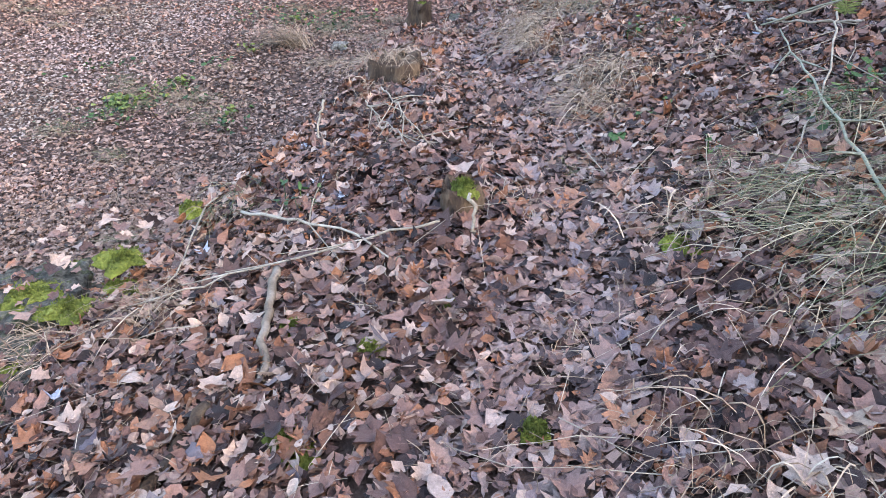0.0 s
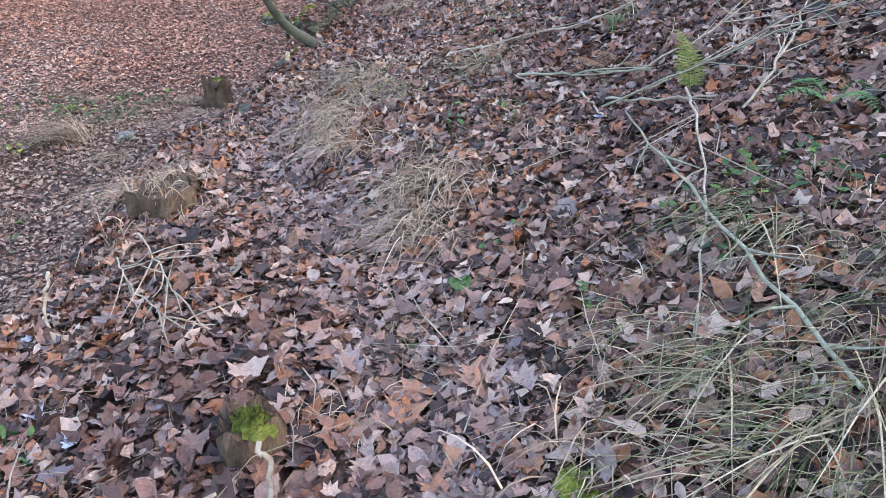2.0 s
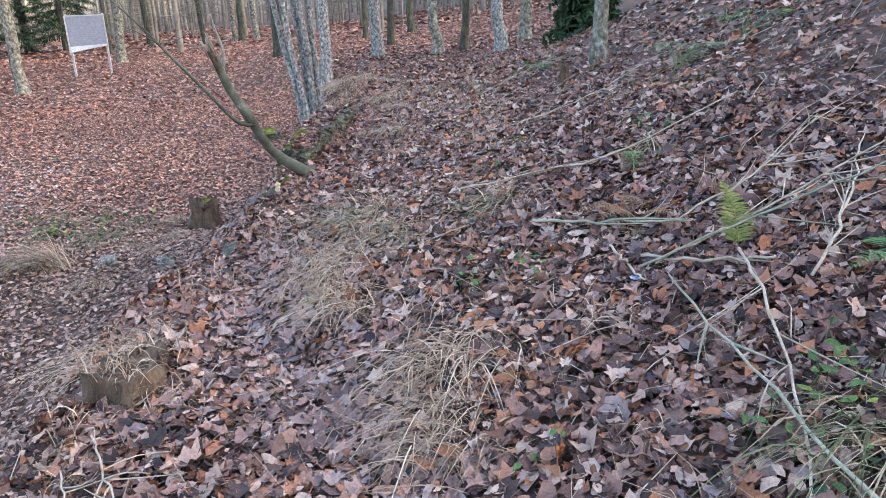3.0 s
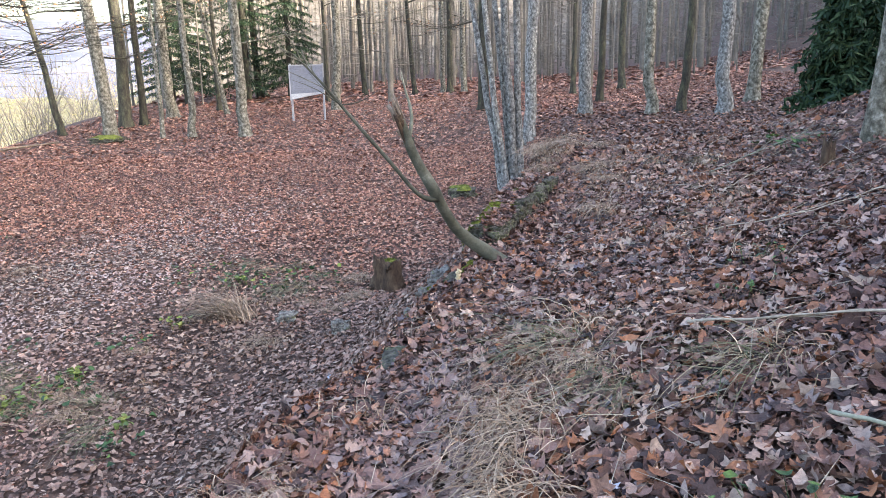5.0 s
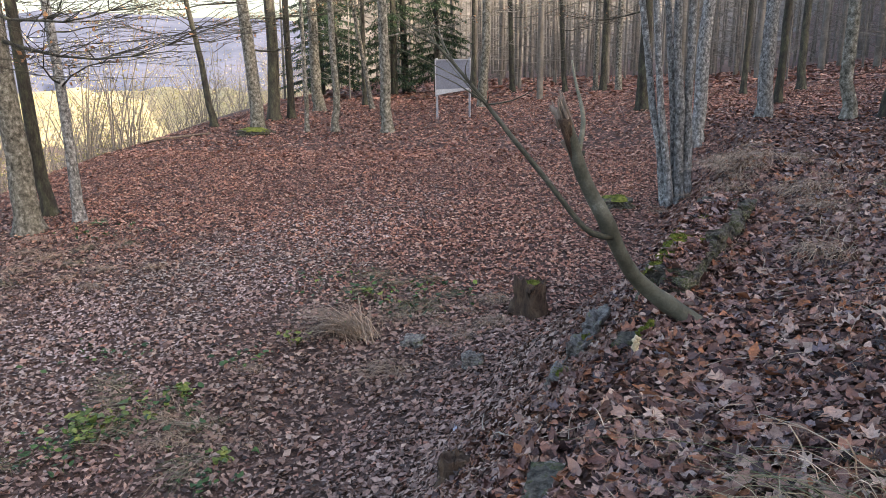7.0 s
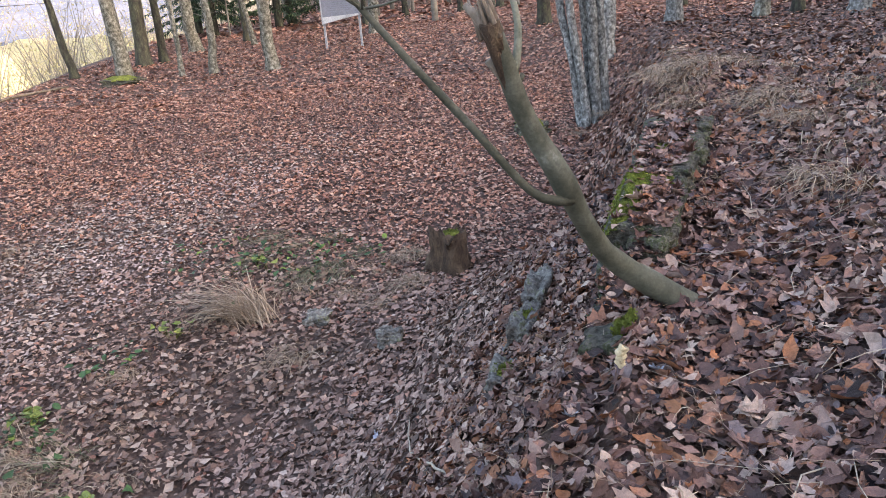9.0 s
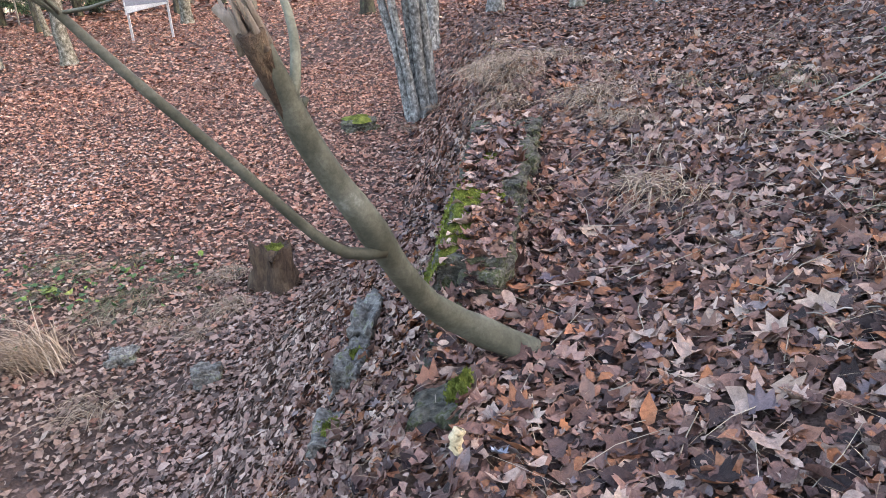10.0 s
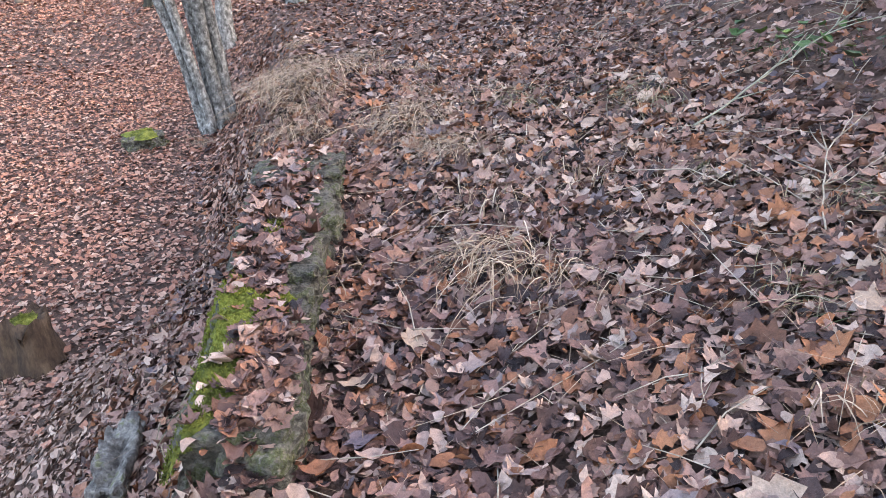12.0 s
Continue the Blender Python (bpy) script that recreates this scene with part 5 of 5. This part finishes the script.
# ---- single leaves that stand out ----
SINGLE = {}
for key, mat, kind, size in (("pale", LEAF_PALE, "maple", .12), ("tan", LEAF_PALE, "oval", .09), ("green", LEAF_GREEN, "oval", .11), ("silver", LEAF_BLUE, "maple", .06)):
    SINGLE[key] = [mesh_of("leaf", v * size, f, mat) for v, f in leaf_shapes(kind, rng, 3)]
LEAF_LABEL = {"pale": "large pale tan maple leaf lying on top", "tan": "small pale tan leaf lying on top", "green": "fresh blue-green fallen leaf on the path", "silver": "whitish leaf showing its silvery underside"}


def single_leaf(key, x, y, turn, tip=12.0):
    ob = tagged(new("fallen_leaf", SINGLE[key][int(turn) % 3]), LEAF_LABEL[key], "leaf", "single fallen leaves")
    ob.matrix_basis = pose(x, y, ground_z(x, y) + .035, tip, tip * .6, turn)


for key, x, y in (("green", .91, 3.64), ("silver", -.72, 4.1), ("silver", -.55, 3.5), ("silver", -1.0, 3.05), ("silver", -.4, 3.3), ("silver", 1.86, 4.6), ("silver", 1.0, 5.4), ("silver", .3, 8.35), ("silver", .62, 8.45), ("silver", -1.3, 2.2), ("silver", -.9, 10.6),
                  ("pale", 1.8, 9.42), ("pale", 2.45, 9.03), ("pale", 2.6, 9.6), ("pale", 1.75, 8.6), ("pale", 2.2, 8.7), ("pale", 2.0, 9.1), ("pale", 2.9, 9.3), ("pale", 1.45, 8.35), ("pale", .1, 4.15), ("pale", 2.7, 6.9), ("pale", 2.4, 6.6), ("pale", 1.9, 5.7),
                  ("pale", 1.3, 5.2), ("pale", 1.1, 1.6), ("pale", 2.3, 9.9), ("pale", 1.4, 9.9), ("tan", 1.1, 3.9), ("tan", 1.25, 3.75), ("tan", .5, 2.4), ("tan", 1.5, 8.9), ("tan", .95, 8.3), ("pale", 1.15, 9.75), ("pale", .9, 9.5)):
    single_leaf(key, x, y, rng.uniform(0, 360), rng.uniform(4, 24))

# ---- notice board ----


def box(s, centre, size, bevel=0.0):
    c, h = np.array(centre), np.array(size) / 2
    v = np.array([(sx, sy, sz) for sz in (-1, 1) for sy in (-1, 1) for sx in (-1, 1)]) * h + c
    q = [(0, 2, 3, 1), (4, 5, 7, 6), (0, 1, 5, 4), (2, 6, 7, 3), (0, 4, 6, 2), (1, 3, 7, 5)]
    s.add(v, [t for a, b, c2, d in q for t in ((a, b, c2), (a, c2, d))])


def boxed(name, centre, size, mat):
    s = Soup()
    box(s, centre, size)
    return s.mesh(name, mat, False)


board = thing("notice_board", "grey framed information board on two metal posts in the wood", "sign", (-4.8, 30.15, ground_z(-4.8, 30.15)), turn=-4)
for x in (-.58, .58):
    part("post", boxed("post", (x, .04, .9), (.06, .06, 2.3), POST_GREY), board)
def slanted(name, x0, x1, top, low, rise, y0, y1, mat):
    """A flat sheet whose lower edge climbs to one side."""
    sh = Soup()
    zl, zr = low + rise * (x0 + .6) / 1.2, low + rise * (x1 + .6) / 1.2
    v = [(x0, y, z) if k == 0 else (x1, y, z) for y in (y0, y1) for k, z in ((0, zl), (1, zr), (1, top), (0, top))]
    q = [(0, 1, 2, 3), (5, 4, 7, 6), (4, 5, 1, 0), (3, 2, 6, 7), (4, 0, 3, 7), (1, 5, 6, 2)]
    sh.add(v, [t for a, b2, c, d in q for t in ((a, b2, c), (a, c, d))])
    return sh.mesh(name, mat, False)


part("panel", slanted("panel", -.6, .6, 1.98, .78, .26, -.02, .02, PANEL_GREY), board)
part("frame", boxed("frame", (0, -.005, 1.99), (1.26, .07, .035), POST_GREY), board)
part("frame", boxed("frame", (-.61, -.006, 1.37), (.035, .07, 1.2), POST_GREY), board)
part("frame", boxed("frame", (.61, -.006, 1.5), (.035, .07, .94), POST_GREY), board)
part("strip", slanted("strip", -.58, .58, 1.0, .8, .26, -.03, -.022, PAPER), board, "pale blank strip along the foot")
s = Soup()
for k in range(13):
    box(s, (-.02 - .05 * (k % 3), -.0235, 1.88 - .06 * k), (.98 - .1 * (k % 3), .004, .025))
part("print", s.mesh("print", INK, False), board, "rows of unreadable faded print")

# ---- distance ----


def far_woods():
    g = np.random.default_rng(21)
    s = Soup()
    for _ in range(720):
        x, y = g.uniform(-30, 60), g.uniform(37, 90)
        if x < -15 - .1 * (y - 20) or (y < 46 and g.uniform() < .5):
            continue
        z, r, t = ground_z(x, y), g.choice([.03, .045, .06, .09, .13, .17]), g.uniform(9, 16)
        s.add(*tube([(x, y, z - .3), (x + g.normal() * .1, y, z + t * .5), (x + g.normal() * .3, y, z + t)], [r * 1.15, r * .75, .03], 6, False))
        for _ in range(15):
            h, a, l = g.uniform(.04, .6) * t, g.uniform(0, 6.28), g.uniform(.8, 3.0)
            b = np.array([x, y, z + h])
            e = b + l * np.array([math.cos(a), math.sin(a), g.uniform(-.1, .5)])
            s.add(*tube([b, (b + e) / 2 + g.normal(size=3) * .12, e], [.02, .015, .008], 3, False))
            for _ in range(3):
                q = b + (e - b) * g.uniform(.3, 1)
                s.add(*tube([q, q + g.normal(size=3) * (.55, .55, .25)], [.01, .005], 3, False))
    tagged(new("far_woods", s.mesh("far_woods", TWIGS_FAR)), "thick stand of bare trunks and twigs in the distance", "woods", kind="stuff")


far_woods()


def valley_thicket():
    """Sunlit saplings and yellowing scrub below the rim."""
    g = np.random.default_rng(33)
    s, pts = Soup(), []
    for _ in range(360):
        y = g.uniform(22, 80)
        x = -17 - .1 * (y - 20) - abs(g.normal()) * 20
        z, t = ground_z(x, y), g.uniform(3.5, 8)
        for _ in range(5):
            a, sp = g.uniform(0, 6.28), g.uniform(.12, .5)
            e = np.array([x + t * sp * math.cos(a), y + t * sp * math.sin(a), z + t * g.uniform(.7, 1)])
            c = curve_points([(x, y, z - .2), (x + t * sp * .3 * math.cos(a), y + t * sp * .3 * math.sin(a), z + t * .5), e], 5)
            s.add(*tube(c, np.linspace(.04, .008, 5), 3, False))
            for _ in range(4):
                q = c[g.integers(1, 5)]
                s.add(*tube([q, q + g.normal(size=3) * .4 + (0, 0, .35)], [.014, .006], 3, False))
            pts.append(c[g.integers(1, 5, 40)] + g.normal(size=(40, 3)) * .55)
    tagged(new("valley_saplings", s.mesh("valley_saplings", TWIG_PALE)), "pale bare saplings crowding the valley slope", "saplings", kind="stuff")
    tagged(new("valley_leaves", blades(np.concatenate(pts), .1, g, BUSH_YELLOW, "valley_leaves")), "thin yellow-green autumn foliage of the valley scrub", "foliage", kind="stuff")


valley_thicket()


def far_hill(name, label, a0, a1, radius, rise, mat, seed, foot=-16):
    """A hillside that closes the distance between two bearings (degrees from +y, clockwise)."""
    n, m = 90, 14
    a = np.radians(np.linspace(a0, a1, n))
    q = np.linspace(0, 1, m)
    top = rise * (1 + .3 * np.array([noise.noise((t * 4, seed, 0)) for t in a]) + .06 * np.array([noise.noise((t * 40, seed, 5)) for t in a]))
    r = radius * (1 + .9 * q[:, None] + 0 * a)
    z = foot + (top + 16)[None] * q[:, None] ** .8
    v = np.stack([r * np.sin(a), r * np.cos(a), z + np.array([[noise.noise((t * 30, k * 9, seed)) * 3 for t in a] for k in q])], -1).reshape(-1, 3)
    i = np.arange(n * m).reshape(m, n)
    f = np.stack([i[:-1, :-1], i[:-1, 1:], i[1:, 1:], i[1:, :-1]], -1).reshape(-1, 4)
    tagged(new(name, mesh_of(name, v, f, mat)), label, "hill", kind="structure")


# the mountain's haze is in its colour
far_hill("backdrop_valley", "wooded mountain across the valley, coloured blue-grey for distance haze", -100, -14, 320, 34, FAR_HILL, 1.0)
far_hill("backdrop_meadow", "pale yellow meadow slope across the valley", -100, -16, 120, -4, MEADOW, 3.0, -18)
far_hill("backdrop_wood", "grey-brown wooded hillside behind the trees", -20, 120, 125, 36, BACK_WOOD, 2.0, -6)
